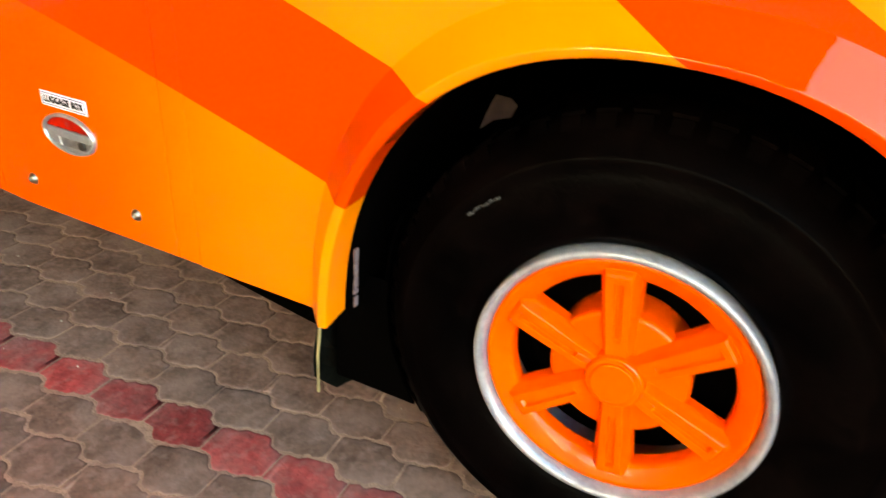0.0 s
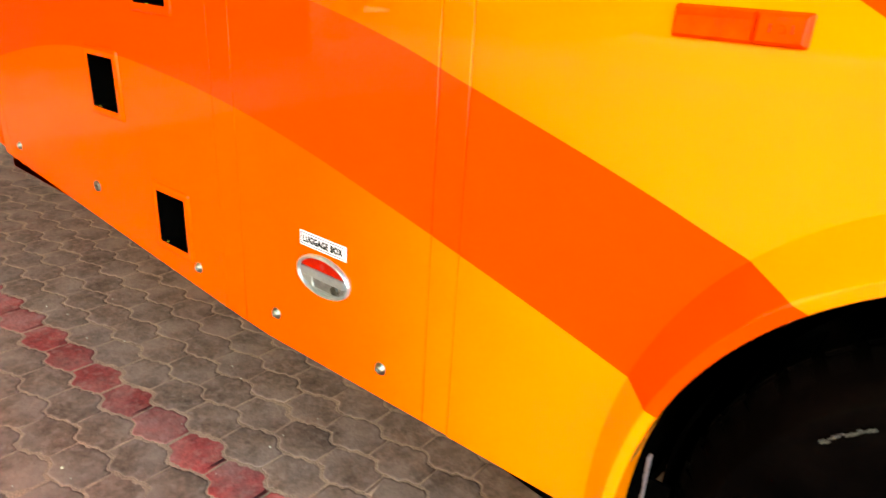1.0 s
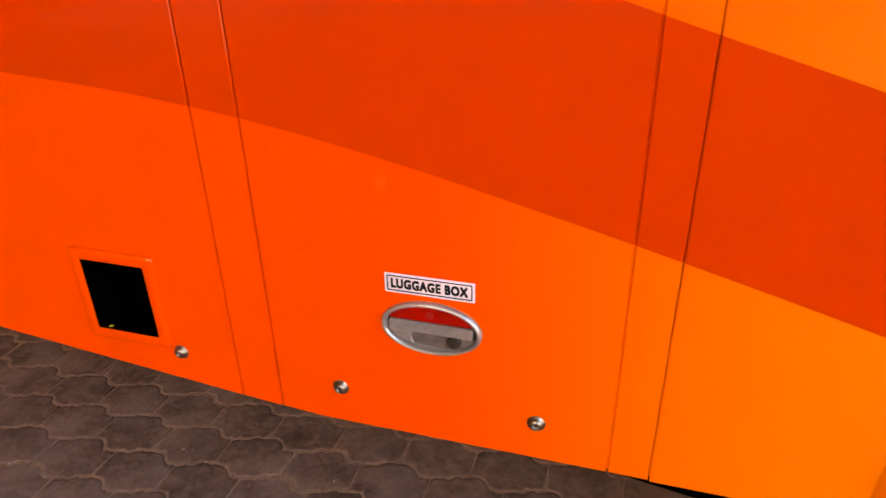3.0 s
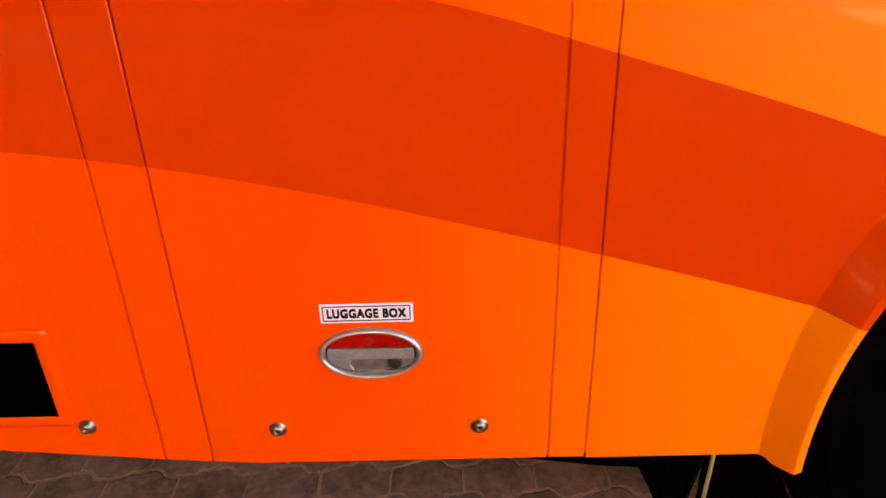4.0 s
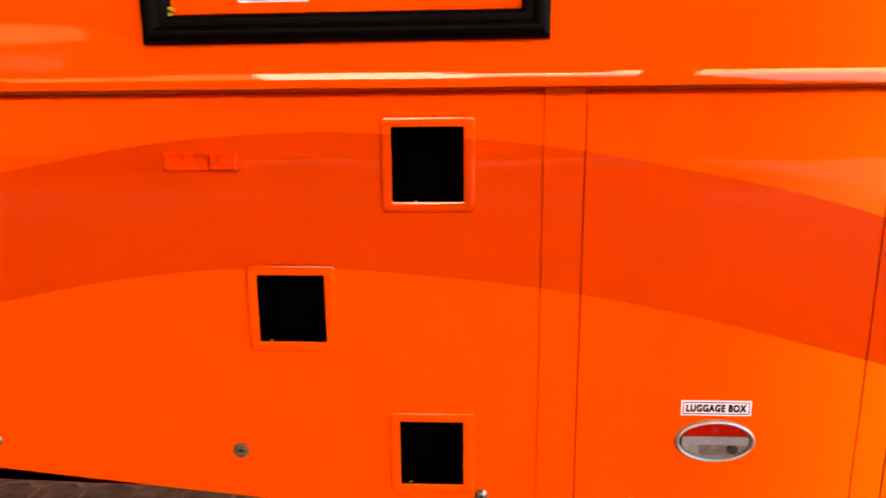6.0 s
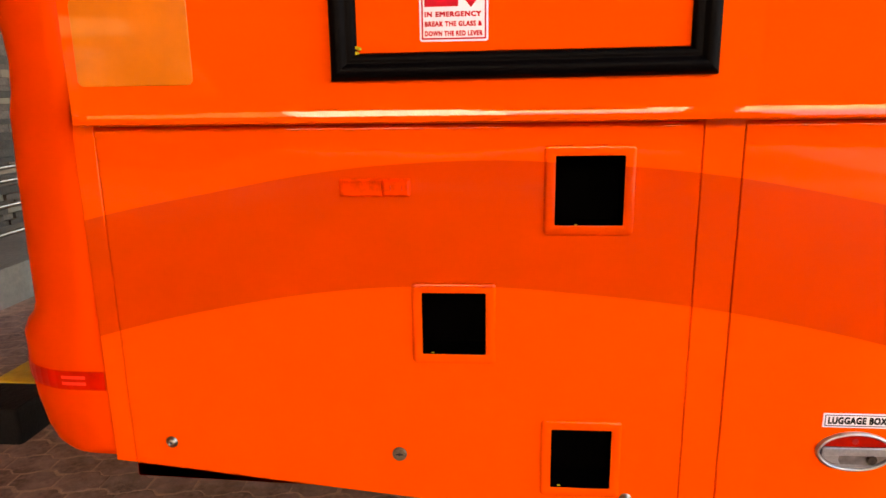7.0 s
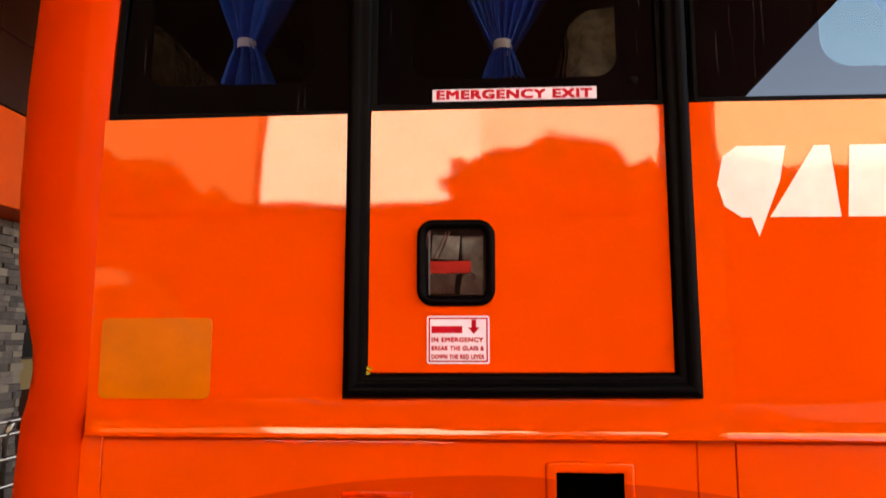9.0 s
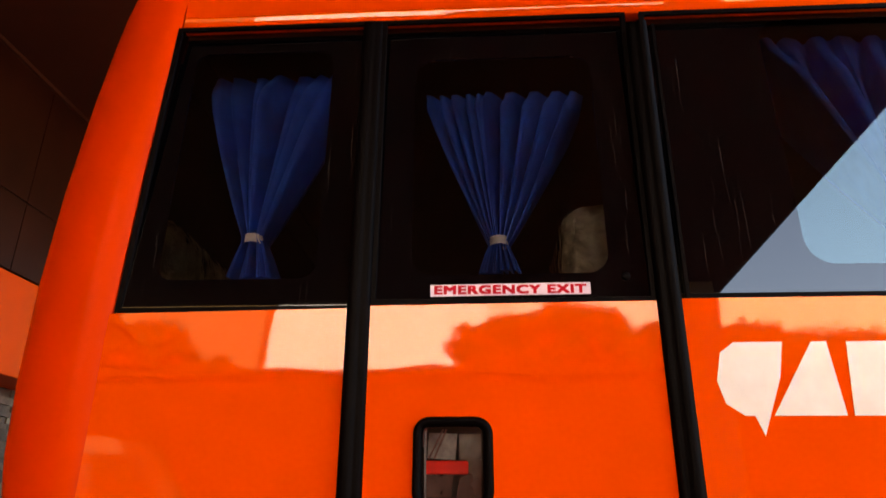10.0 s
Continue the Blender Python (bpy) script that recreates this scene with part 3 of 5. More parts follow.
def sheet(x0, x1, z1=TOP, holes=(), y=0.0, thick=0.018, bottom=skirt):
    """A flat body panel with square holes and a folded edge, from the skirt's lower edge up to z1."""
    x0, x1 = x0 + GAP, x1 - GAP
    xs = sorted({x0, x1, *[v for h in holes for v in h[:2]], *[v for v in (-2.1, -1.73, -1.343, -1.2) if x0 < v < x1]})
    zs = sorted({z for h in holes for z in h[2:]} | {z1})
    bm = bmesh.new()
    e = 0.0014

    def grid(yy, d):
        made = {}
        for i, x in enumerate(xs):
            xx = min(max(x, x0 + d), x1 - d)
            col = [bottom(x) + d] + zs[:-1] + [z1 - d]
            for j, z in enumerate(col):
                made[i, j] = bm.verts.new((xx, yy, z))
        return made
    front, back = grid(y, e), grid(y + thick, 0)
    edge_ = grid(y + e, 0)
    nx, nz = len(xs), len(zs) + 1

    def open_(i, j):
        if i < 0 or j < 0 or i >= nx - 1 or j >= nz - 1:
            return True
        mx = (xs[i] + xs[i + 1]) / 2
        col = [bottom(mx)] + zs
        mz = (col[j] + col[j + 1]) / 2
        return any(h[0] < mx < h[1] and h[2] < mz < h[3] for h in holes)
    for i in range(nx - 1):
        for j in range(nz - 1):
            if open_(i, j):
                continue
            bm.faces.new((front[i, j], front[i + 1, j], front[i + 1, j + 1], front[i, j + 1]))
            for di, dj, a, b in ((-1, 0, (i, j + 1), (i, j)), (1, 0, (i + 1, j), (i + 1, j + 1)), (0, -1, (i, j), (i + 1, j)), (0, 1, (i + 1, j + 1), (i, j + 1))):
                if open_(i + di, j + dj):
                    outer = not (0 <= i + di < nx - 1 and 0 <= j + dj < nz - 1)
                    if outer:
                        bm.faces.new((front[a], front[b], edge_[b], edge_[a]))
                        bm.faces.new((edge_[a], edge_[b], back[b], back[a]))
                    else:
                        bm.faces.new((front[a], front[b], back[b], back[a]))
    bmesh.ops.delete(bm, geom=[v for v in bm.verts if not v.link_faces], context="VERTS")
    return bm


VENTS = [(-1.609, -1.482, 1.104, 1.235), (-1.864, -1.738, 0.841, 0.969), (-1.605, -1.484, 0.551, 0.682)]
corner = part("corner_strip", sheet(-2.543, -2.497), PAINT, bus)
flap = part("engine_flap", sheet(-2.497, -1.345, z1=FOLD, holes=[(a - 0.006, b + 0.006, c - 0.006, d + 0.006) for a, b, c, d in VENTS]), PAINT, bus)
part("body_pillar", sheet(-1.345, -1.272), PAINT, bus)
luggage_door = part("luggage_door", sheet(-1.272, -0.753, z1=FOLD), PAINT, bus)
part("body_pillar", sheet(-0.753, -0.695), PAINT, bus)


def top_fold(x0, x1):
    """The rolled upper edge of a hinged panel."""
    prof = [(0.0, FOLD - 0.0014), (0.0004, FOLD + 0.0010), (0.0013, FOLD + 0.0034), (0.0028, FOLD + 0.0052), (0.0050, FOLD + 0.0062), (0.016, FOLD + 0.0064)]
    return loft(bmesh.new(), [[(x, y, z) for y, z in prof] for x in (x0 + 0.003, x1 - 0.003)], closed=False)


part("top_fold", top_fold(-2.497, -1.345), PAINT, flap, smooth=True)
part("top_fold", top_fold(-1.272, -0.753), PAINT, luggage_door, smooth=True)
part("hinge_channel", a_box(-2.50, -0.75, 0.012, 0.020, FOLD - 0.004, TOP + 0.02), PAINT, bus)

# folded flanges behind the joints
for xs_, depth in ((-2.497, 0.0040), (-1.345, 0.0040), (-1.272, 0.0064), (-0.753, 0.0032), (-0.695, 0.0048)):
    part("joint_flange", sheet(xs_ - 0.012, xs_ + 0.012, z1=TOP - 0.002, y=depth, thick=0.006, bottom=lambda x: skirt(x) + 0.003), PAINT, bus)

# the panel round the wheel arch
BASE, RIDGE, LIP = (0.534, 0.620), (0.497, 0.564), (0.482, 0.553)   # half widths and heights of the flare's edges


def arch(ab, th, n=2.35):
    """A point on the squarish arch of half width and height ab, at th from 0 at the rear foot to pi at the front foot."""
    co_, si = math.cos(th), math.sin(th)
    return AX - ab[0] * math.copysign(abs(co_) ** (2 / n), co_), AZ + ab[1] * abs(si) ** (2 / n)


def arch_panel():
    bm = bmesh.new()
    cols = [(-0.695 + GAP, 0.446), (-0.56, 0.446), (AX - BASE[0] - 0.003, 0.446)]
    cols += [arch(BASE, math.pi * i / 64) for i in range(65)]
    cols += [(AX + BASE[0] + 0.003, 0.446), (1.2, 0.446), (4.5, 0.446)]
    rings = []
    for x, z in cols:
        rings.append([(x, 0.016, z), (x, 0.0, z)] + [(x, 0.0, z + (TOP - z) * k / 5) for k in range(1, 6)] + [(x, 0.016, TOP)])
    return loft(bm, rings, closed=False)


part("arch_panel", arch_panel(), PAINT, bus)


def flare():
    """The flared edge of the wheel arch: it leaves the panel in a soft curve, steps out to a ridge and turns in to a lip."""
    # mix of base, ridge and lip, and y
    prof = [((1.06, -0.06, 0), 0.002), ((1, 0, 0), -0.0006), ((0.96, 0.04, 0), -0.0018), ((0.80, 0.20, 0), -0.0078), ((0.6, 0.4, 0), -0.0152), ((0.3, 0.7, 0), -0.0265), ((0.08, 0.92, 0), -0.0352), ((0.02, 0.98, 0), -0.0372),
            ((0, 0.97, 0.03), -0.038), ((0, 0.85, 0.15), -0.0378), ((0, 0.2, 0.8), -0.0345), ((0, 0.05, 0.95), -0.0335), ((0, 0, 1), -0.031), ((0, 0.0, 1.0), -0.026), ((0, 0.05, 0.95), 0.03)]
    rings = []
    for i in range(73):
        th = math.pi * i / 72
        e = [arch(BASE, th), arch(RIDGE, th, 2.26), arch(LIP, th, 2.2)]
        drop = -0.006 if i in (0, 72) else 0.0
        rings.append([(sum(w * p[0] for w, p in zip(mix_, e)), y, sum(w * p[1] for w, p in zip(mix_, e)) + drop * (y < -0.01)) for mix_, y in prof])
    return loft(bmesh.new(), rings, closed=False)


part("wheel_arch_flare", flare(), PAINT, bus, smooth=True)

# the side above the belt: each panel runs down to a drip lip
SILL, HEAD = 1.940, 2.664
Y1 = -0.035
DOOR = (-2.013, -1.341, 1.373, HEAD - 0.002)


def side_panel(x0, x1, za, zb, ends=False):
    """A sheet from its top edge, za to zb high, down to a lip that leans out in a short hollow curve and rolls under."""
    lean = [(Y1 - 0.095 * (1 - math.cos(radians(2 * k))), 1.3345 - 0.095 * math.sin(radians(2 * k))) for k in range(10)]
    low, deep = lean[-1][1], lean[-1][0]
    lip = [(deep - 0.0012, low - 0.0026), (deep - 0.0010, low - 0.0040), (deep + 0.0002, low - 0.0052), (deep + 0.0030, low - 0.0058), (0.012, low - 0.0060)]
    stations = [(x0, 0.10), (x0 + 0.008, 0.45), (x0 + 0.018, 0.82), (x0 + 0.030, 1.0), (x1, 1.0)] if ends else [(x0, 1.0), (x1, 1.0)]
    rings = []
    for x, f in stations:
        top = za + (zb - za) * (x - x0) / (x1 - x0)
        rings.append([(x, 0.0, top), (x, Y1, top), (x, Y1, 1.40), (x, Y1, 1.36)] + [(x, y if y > Y1 else Y1 + (y - Y1) * f, z) for y, z in lean + lip])
    return loft(bmesh.new(), rings, closed=False)


part("side_panel", side_panel(-2.5145, DOOR[0], SILL - 0.012, SILL - 0.006, True), PLAIN, bus)
part("panel_below_door", side_panel(DOOR[0], DOOR[1], DOOR[2] + 0.045, DOOR[2] + 0.045), PLAIN, bus)
part("side_panel", side_panel(DOOR[1], 4.5, SILL + 0.006, SILL + 0.012), PLAIN, bus)

# cove above the windows and the roof
def cove():
    prof = [(0.006, HEAD), (-0.0235, HEAD + 0.0005), (-0.0240, HEAD + 0.001), (-0.022, 2.74), (-0.015, 2.86), (0.02, 2.98), (0.09, 3.09), (0.20, 3.17), (0.40, 3.22), (1.25, 3.25), (2.4, 3.15), (2.5, 2.9)]
    return loft(bmesh.new(), [[(x, y, z) for y, z in prof] for x in (-2.47, -1.6, 0.0, 4.5)], closed=False)


part("roof", cove(), PLAIN, bus, smooth=True)


# rear corner and rear face, swelling out at the bumper and above the lamps
def rear_cap():
    # height, distance of the rear face behind x = -2.5, side face y, x where the cap meets the side
    rows = [(0.577, 0.200, 0.030, -2.550), (0.586, 0.242, 0.014, -2.546), (0.602, 0.264, 0.006, -2.545), (0.635, 0.286, 0.003, -2.545), (0.69, 0.302, 0.002, -2.545), (0.76, 0.310, 0.002, -2.545), (0.845, 0.311, 0.002, -2.545),
            (0.868, 0.300, 0.002, -2.544), (0.890, 0.274, 0.002, -2.544), (0.915, 0.261, 0.002, -2.544), (1.05, 0.258, 0.001, -2.543), (1.20, 0.252, 0.0, -2.543), (1.285, 0.240, -0.006, -2.540), (1.32, 0.226, -0.022, -2.530), (1.36, 0.206, -0.033, -2.516), (1.42, 0.194, -0.035, -2.5145),
            (1.47, 0.202, -0.035, -2.5145), (1.53, 0.228, -0.035, -2.5145), (1.58, 0.254, -0.035, -2.5145), (1.65, 0.270, -0.035, -2.5145), (1.80, 0.279, -0.035, -2.5145), (2.03, 0.280, -0.034, -2.508), (2.25, 0.269, -0.034, -2.500), (2.5, 0.245, -0.033, -2.486), (2.664, 0.222, -0.032, -2.475),
            (2.76, 0.203, -0.028, -2.471), (2.90, 0.172, -0.008, -2.471), (3.02, 0.11, 0.045, -2.471), (3.12, 0.02, 0.13, -2.471)]
    rings = []
    for z, d, ys, xs in rows:
        rear = -2.5 - d
        r = min(0.20, max(0.02, (xs - rear) * 0.80))
        ring = [(xs, ys + 0.01, z), (xs, ys, z)]
        for k in range(11):
            a = radians(90 * k / 10)
            ring.append((rear + r - r * math.sin(a), ys + r - r * math.cos(a) + 0.0, z))
        for yy in (0.6, 1.2, 1.9, 2.42):
            ring.append((rear - 0.03 * (1 - ((yy - 1.25) / 1.3) ** 2), yy, z))
        rings.append(ring)
    bm = loft(bmesh.new(), rings, closed=False)
    return bm, rows


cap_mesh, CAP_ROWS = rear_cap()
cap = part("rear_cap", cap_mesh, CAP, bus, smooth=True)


def cap_strip(z0, z1, out, a0, a1, straight=0.0):
    """A band that follows the rounded corner between two turns."""
    rings = []
    for z in (z0, (z0 + z1) / 2, z1):
        for (za, da, ya, xa), (zb, db, yb, xb) in zip(CAP_ROWS, CAP_ROWS[1:]):
            if za <= z <= zb:
                f = (z - za) / (zb - za)
                d, ys, xs = da + f * (db - da), ya + f * (yb - ya), xa + f * (xb - xa)
                break
        rear = -2.5 - d
        r = min(0.20, max(0.02, (xs - rear) * 0.80))
        ring = [(xs - straight, ys - out, z)]
        for k in range(13):
            a = radians(a0 + (a1 - a0) * k / 12)
            ring.append((rear + r - (r + out) * math.sin(a), ys + r - (r + out) * math.cos(a), z))
        rings.append(ring)
    return loft(bmesh.new(), rings, closed=False)


part("reflector_band", cap_strip(0.743, 0.786, 0.0025, 0, 80, 0.0), RED_LENS, cap, "red reflector band wrapped round the corner")
# reflections on the band, painted as two lighter red strips
for z in (0.758, 0.772):
    part("reflector_glint", cap_strip(z - 0.0035, z + 0.0035, 0.004, 2, 9, 0.042), GLINT_RED, cap)

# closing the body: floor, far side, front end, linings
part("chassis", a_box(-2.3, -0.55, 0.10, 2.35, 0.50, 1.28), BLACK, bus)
# added light blocker under the floor; it sweeps up towards the rear
part("underbody_blocker", plate([(-2.25, 0.50), (-2.25, 0.49), (-1.75, 0.425), (-1.25, 0.335), (-0.80, 0.245), (-0.60, 0.215), (-0.462, 0.205), (-0.462, 0.50)], 0.20, 2.20, 0.02), BLACK, bus)
# added unseen box that keeps light off the paving below
part("rear_light_blocker", plate([(-2.55, 0.50), (-2.55, 0.38), (-2.42, 0.24), (-2.22, 0.12), (-1.95, 0.05), (-0.50, 0.05), (-0.50, 0.50)], 0.66, 2.30, 0.03), BLACK, bus)
# two more unseen boxes, added to darken the wheel well and the paving
part("front_light_blocker", a_box(0.85, 4.3, 0.12, 2.30, 0.16, 0.46, bevel=0.02), BLACK, bus)
part("axle_light_blocker", a_box(-0.42, 4.3, 0.80, 2.30, 0.10, 0.32, bevel=0.02), BLACK, bus)
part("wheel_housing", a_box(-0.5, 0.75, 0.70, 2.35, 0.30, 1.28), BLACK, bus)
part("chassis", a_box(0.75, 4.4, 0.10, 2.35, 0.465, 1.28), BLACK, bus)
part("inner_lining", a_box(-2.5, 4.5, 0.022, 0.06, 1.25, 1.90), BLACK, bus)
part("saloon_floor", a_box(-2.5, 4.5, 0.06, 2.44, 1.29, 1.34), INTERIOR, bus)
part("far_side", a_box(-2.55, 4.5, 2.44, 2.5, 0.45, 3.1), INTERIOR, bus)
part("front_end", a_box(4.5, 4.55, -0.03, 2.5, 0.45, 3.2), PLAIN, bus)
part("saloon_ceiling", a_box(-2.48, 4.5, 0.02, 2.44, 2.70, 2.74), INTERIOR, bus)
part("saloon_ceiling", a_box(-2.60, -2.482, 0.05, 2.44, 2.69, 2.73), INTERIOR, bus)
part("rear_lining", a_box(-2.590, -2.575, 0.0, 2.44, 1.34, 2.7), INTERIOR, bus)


def arch_liner():
    rings = []
    for i in range(41):
        x, z = arch((LIP[0] + 0.012, LIP[1] + 0.012), math.pi * i / 40, 2.2)
        rings.append([(x, y, z) for y in (0.0, 0.1, 0.4, 0.9)])
    return loft(bmesh.new(), rings, closed=False)


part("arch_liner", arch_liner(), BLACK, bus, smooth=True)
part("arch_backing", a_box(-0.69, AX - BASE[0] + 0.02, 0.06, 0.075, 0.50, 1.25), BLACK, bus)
scrap = plate([(-0.366, 0.732), (-0.295, 0.730), (-0.278, 0.716), (-0.290, 0.686), (-0.331, 0.671), (-0.381, 0.627)], 0.590, 0.594, 0.0008)
part("sealing_scrap", scrap, SCRAP, bus, "torn grey scrap stuck in the wheel housing")

# short grey dashes of uneven length up the edge of the arch
strip = bmesh.new()
dash_rng = random.Random(12)
for k in range(9):
    z = 0.462 + 0.0135 * k
    box(strip, -0.3540 + dash_rng.uniform(0, 0.003), -0.3500, 0.022, 0.034, z, z + dash_rng.uniform(0.006, 0.013))
part("arch_edge_strip", strip, SCRAP, bus, "row of short pale grey dashes inside the wheel arch")

# vents of the engine flap
for x0, x1, z0, z1 in VENTS:
    o = rounded(x0 - 0.020, x1 + 0.020, z0 - 0.020, z1 + 0.020, 0.010)
    steps = [(o, 0.0), (inset(o, 0.0006), -0.0026), (inset(o, 0.002), -0.0044), (inset(o, 0.0045), -0.0054), (inset(o, 0.009), -0.0058), (inset(rounded(x0, x1, z0, z1, 0.003), -0.001), -0.0056), (rounded(x0, x1, z0, z1, 0.003), -0.0050), (rounded(x0, x1, z0, z1, 0.003), -0.0036), (inset(rounded(x0, x1, z0, z1, 0.003), -0.0046), -0.0030)]
    part("vent_frame", ring_frame(steps), PAINT, flap, smooth=True)
    # yellow fleck painted for the lit paint edge at the vent's foot
    for k in range(1):
        xx = x0 + random.uniform(0.01, 0.1)
        part("sealant_and_lit_edge", a_box(xx, xx + random.uniform(0.004, 0.008), 0.002, 0.006, z0 - 0.0005, z0 + random.uniform(0.0004, 0.001)), SEALANT_LIT_EDGE, flap)
    # near-black tube and sheet put the opening's shade over the orange hole edges
    o = inset(rounded(x0, x1, z0, z1, 0.003), -0.0042)
    part("vent_shade_tube", ring_frame([(o, -0.0026), (o, 0.092)]), BLACK, flap)
    part("vent_shade_sheet", a_box(x0 - 0.02, x1 + 0.02, 0.085, 0.095, z0 - 0.02, z1 + 0.02), BLACK, flap)


def dome(name, x, z, parent, r=0.0108):
    """A button-head fastener with a hollow socket."""
    bm = bmesh.new()
    prof = [(r * 0.30, -0.0035), (r * 0.36, -0.0078), (r * 0.42, -0.0084), (r * 0.60, -0.0080), (r * 0.82, -0.0062), (r * 0.96, -0.0034), (r, -0.001), (r * 1.22, -0.0007), (r * 1.25, 0.001)]
    disc(bm, x, z, prof, 20)
    head = part(name, bm, CHROME, parent, smooth=True)
    part("socket", disc(bmesh.new(), x, z, [(r * 0.10, -0.0042), (r * 0.34, -0.0042), (r * 0.36, -0.0030)], 12), INK, parent)
    return head


def key_lock(x, z, parent, r=0.0150):
    """A flat round cylinder lock with a worn face and a level key slot."""
    prof = [(r * 0.05, -0.0040), (r * 0.62, -0.0040), (r * 0.66, -0.0030), (r * 0.72, -0.0030), (r * 0.78, -0.0052), (r * 0.92, -0.0050), (r, -0.0030), (r * 1.02, 0.001)]
    lock = part("lock", disc(bmesh.new(), x, z, prof, 28), DULL, parent, "dull round key lock")
    part("key_slot", a_box(x - r * 0.50, x + r * 0.50, -0.0048, -0.0036, z - 0.0016, z + 0.0016, bevel=0.0004), INK, parent)
    part("key_notch", a_box(x - r * 0.12, x + r * 0.12, -0.0046, -0.0036, z - 0.0036, z + 0.0030, bevel=0.0004), INK, parent)
    return lock


DULL = mat("dull_lock_metal", (0.17, 0.115, 0.080), 0.5, 0.7, vary=0.35, scale=120, vary2=0.2, scale2=400)
dome("bolt", -2.412, 0.627, flap)
key_lock(-1.918, 0.615, flap)
dome("bolt", -1.450, 0.526, flap)
dome("bolt", -1.163, 0.514, luggage_door)
dome("bolt", -0.858, 0.513, luggage_door)


# the oval paddle handle of the luggage door
def oval(cx, cz, a, b, n=48):
    return [(cx + a * math.cos(2 * math.pi * i / n), cz + b * math.sin(2 * math.pi * i / n)) for i in range(n)]


HX, HZ, HA, HB = -1.012, 0.6500, 0.0740, 0.0425
steps = [(oval(HX, HZ, HA, HB), 0.0), (oval(HX, HZ, HA, HB), -0.004), (oval(HX, HZ, HA - 0.0018, HB - 0.0018), -0.0075), (oval(HX, HZ, HA - 0.0042, HB - 0.0040), -0.0088), (oval(HX, HZ, HA - 0.0066, HB - 0.0060), -0.0075), (oval(HX, HZ, HA - 0.0078, HB - 0.0072), -0.0012)]
part("handle_ring", ring_frame(steps), SILVER, luggage_door, "silver oval handle ring", smooth=True)
part("handle_back", plate(oval(HX, HZ, HA - 0.0070, HB - 0.0064), -0.0008, 0.0, 0.0001), CUP, luggage_door)


def cut_oval(z0, z1, a, b, n=14):
    """The slice of an oval between two heights, as an outline."""
    right, left = [], []
    for k in range(n + 1):
        z = z0 + (z1 - z0) * k / n
        w = a * math.sqrt(max(0.0, 1 - ((z - HZ) / b) ** 2))
        right.append((HX + w, z))
        left.append((HX - w, z))
    pts = right + left[::-1]
    out = []
    for p in pts:
        if not out or (p[0] - out[-1][0]) ** 2 + (p[1] - out[-1][1]) ** 2 > 1e-8:
            out.append(p)
    return out


IA, IB = HA - 0.0080, HB - 0.0074
part("handle_lens", plate(cut_oval(HZ + 0.0100, HZ + IB - 0.0006, IA, IB), -0.0030, 0.0, 0.0008), mat("dark_red_lens", (0.30, 0.004, 0.001), 0.3, vary=0.2, scale=40, spec=0.15), luggage_door, "red reflector of the handle")
part("handle_mark", plate(oval(HX - 0.001, HZ + 0.0215, 0.006, 0.006, 14), -0.0036, -0.002, 0.0003), mat("dark_red_mark", (0.25, 0.004, 0.004), 0.4), luggage_door)
part("handle_gap", plate(rounded(HX - 0.0640, HX + 0.0640, HZ - 0.0105, HZ + 0.0105, 0.004), -0.0014, 0.0, 0.0002), INK, luggage_door)
part("paddle", plate(rounded(HX - 0.0615, HX + 0.0615, HZ - 0.0080, HZ + 0.0090, 0.004), -0.0062, 0.0, 0.0012), SILVER, luggage_door, "flat silver paddle")
part("handle_cup", plate(cut_oval(HZ - IB + 0.0006, HZ - 0.0090, IA, IB), -0.0016, 0.0, 0.0004), CUP, luggage_door)
part("handle_web", plate([(HX - 0.0615, HZ - 0.0070), (HX - 0.0300, HZ - 0.0070), (HX - 0.0300, HZ - 0.0180), (HX - 0.0255, HZ - 0.0270), (HX - 0.0420, HZ - 0.0240), (HX - 0.0560, HZ - 0.0160)], -0.0056, 0.0, 0.0010), SILVER, luggage_door)
part("handle_sill", plate(cut_oval(HZ - IB + 0.0008, HZ - IB + 0.0065, IA, IB), -0.0040, 0.0, 0.0012), SILVER, luggage_door)
part("lock_barrel", disc(bmesh.new(), HX + 0.034, HZ - 0.0165, [(0.004, -0.0075), (0.0085, -0.0075), (0.0100, -0.005), (0.0105, 0.0)], 16), mat("dark_lock", (0.045, 0.034, 0.026), 0.45, 0.6, vary=0.4, scale=120), luggage_door)
label = part("sticker", plate(rounded(-1.078, -0.949, 0.7005, 0.7305, 0.0012, 2), -0.0010, 0.0, 0.0002), WHITE, luggage_door, "white sticker with a black border")
o = rounded(-1.0745, -0.9525, 0.7035, 0.7275, 0.0014, 2)
part("sticker_border", ring_frame([(o, -0.0008), (o, -0.0016), (inset(o, 0.0015), -0.0016), (inset(o, 0.0015), -0.0008)]), INK, luggage_door)
lettering("lettering", "LUGGAGE BOX", -1.0685, -0.9585, 0.7078, 0.7232, -0.0010, INK, luggage_door, bold=0.05)


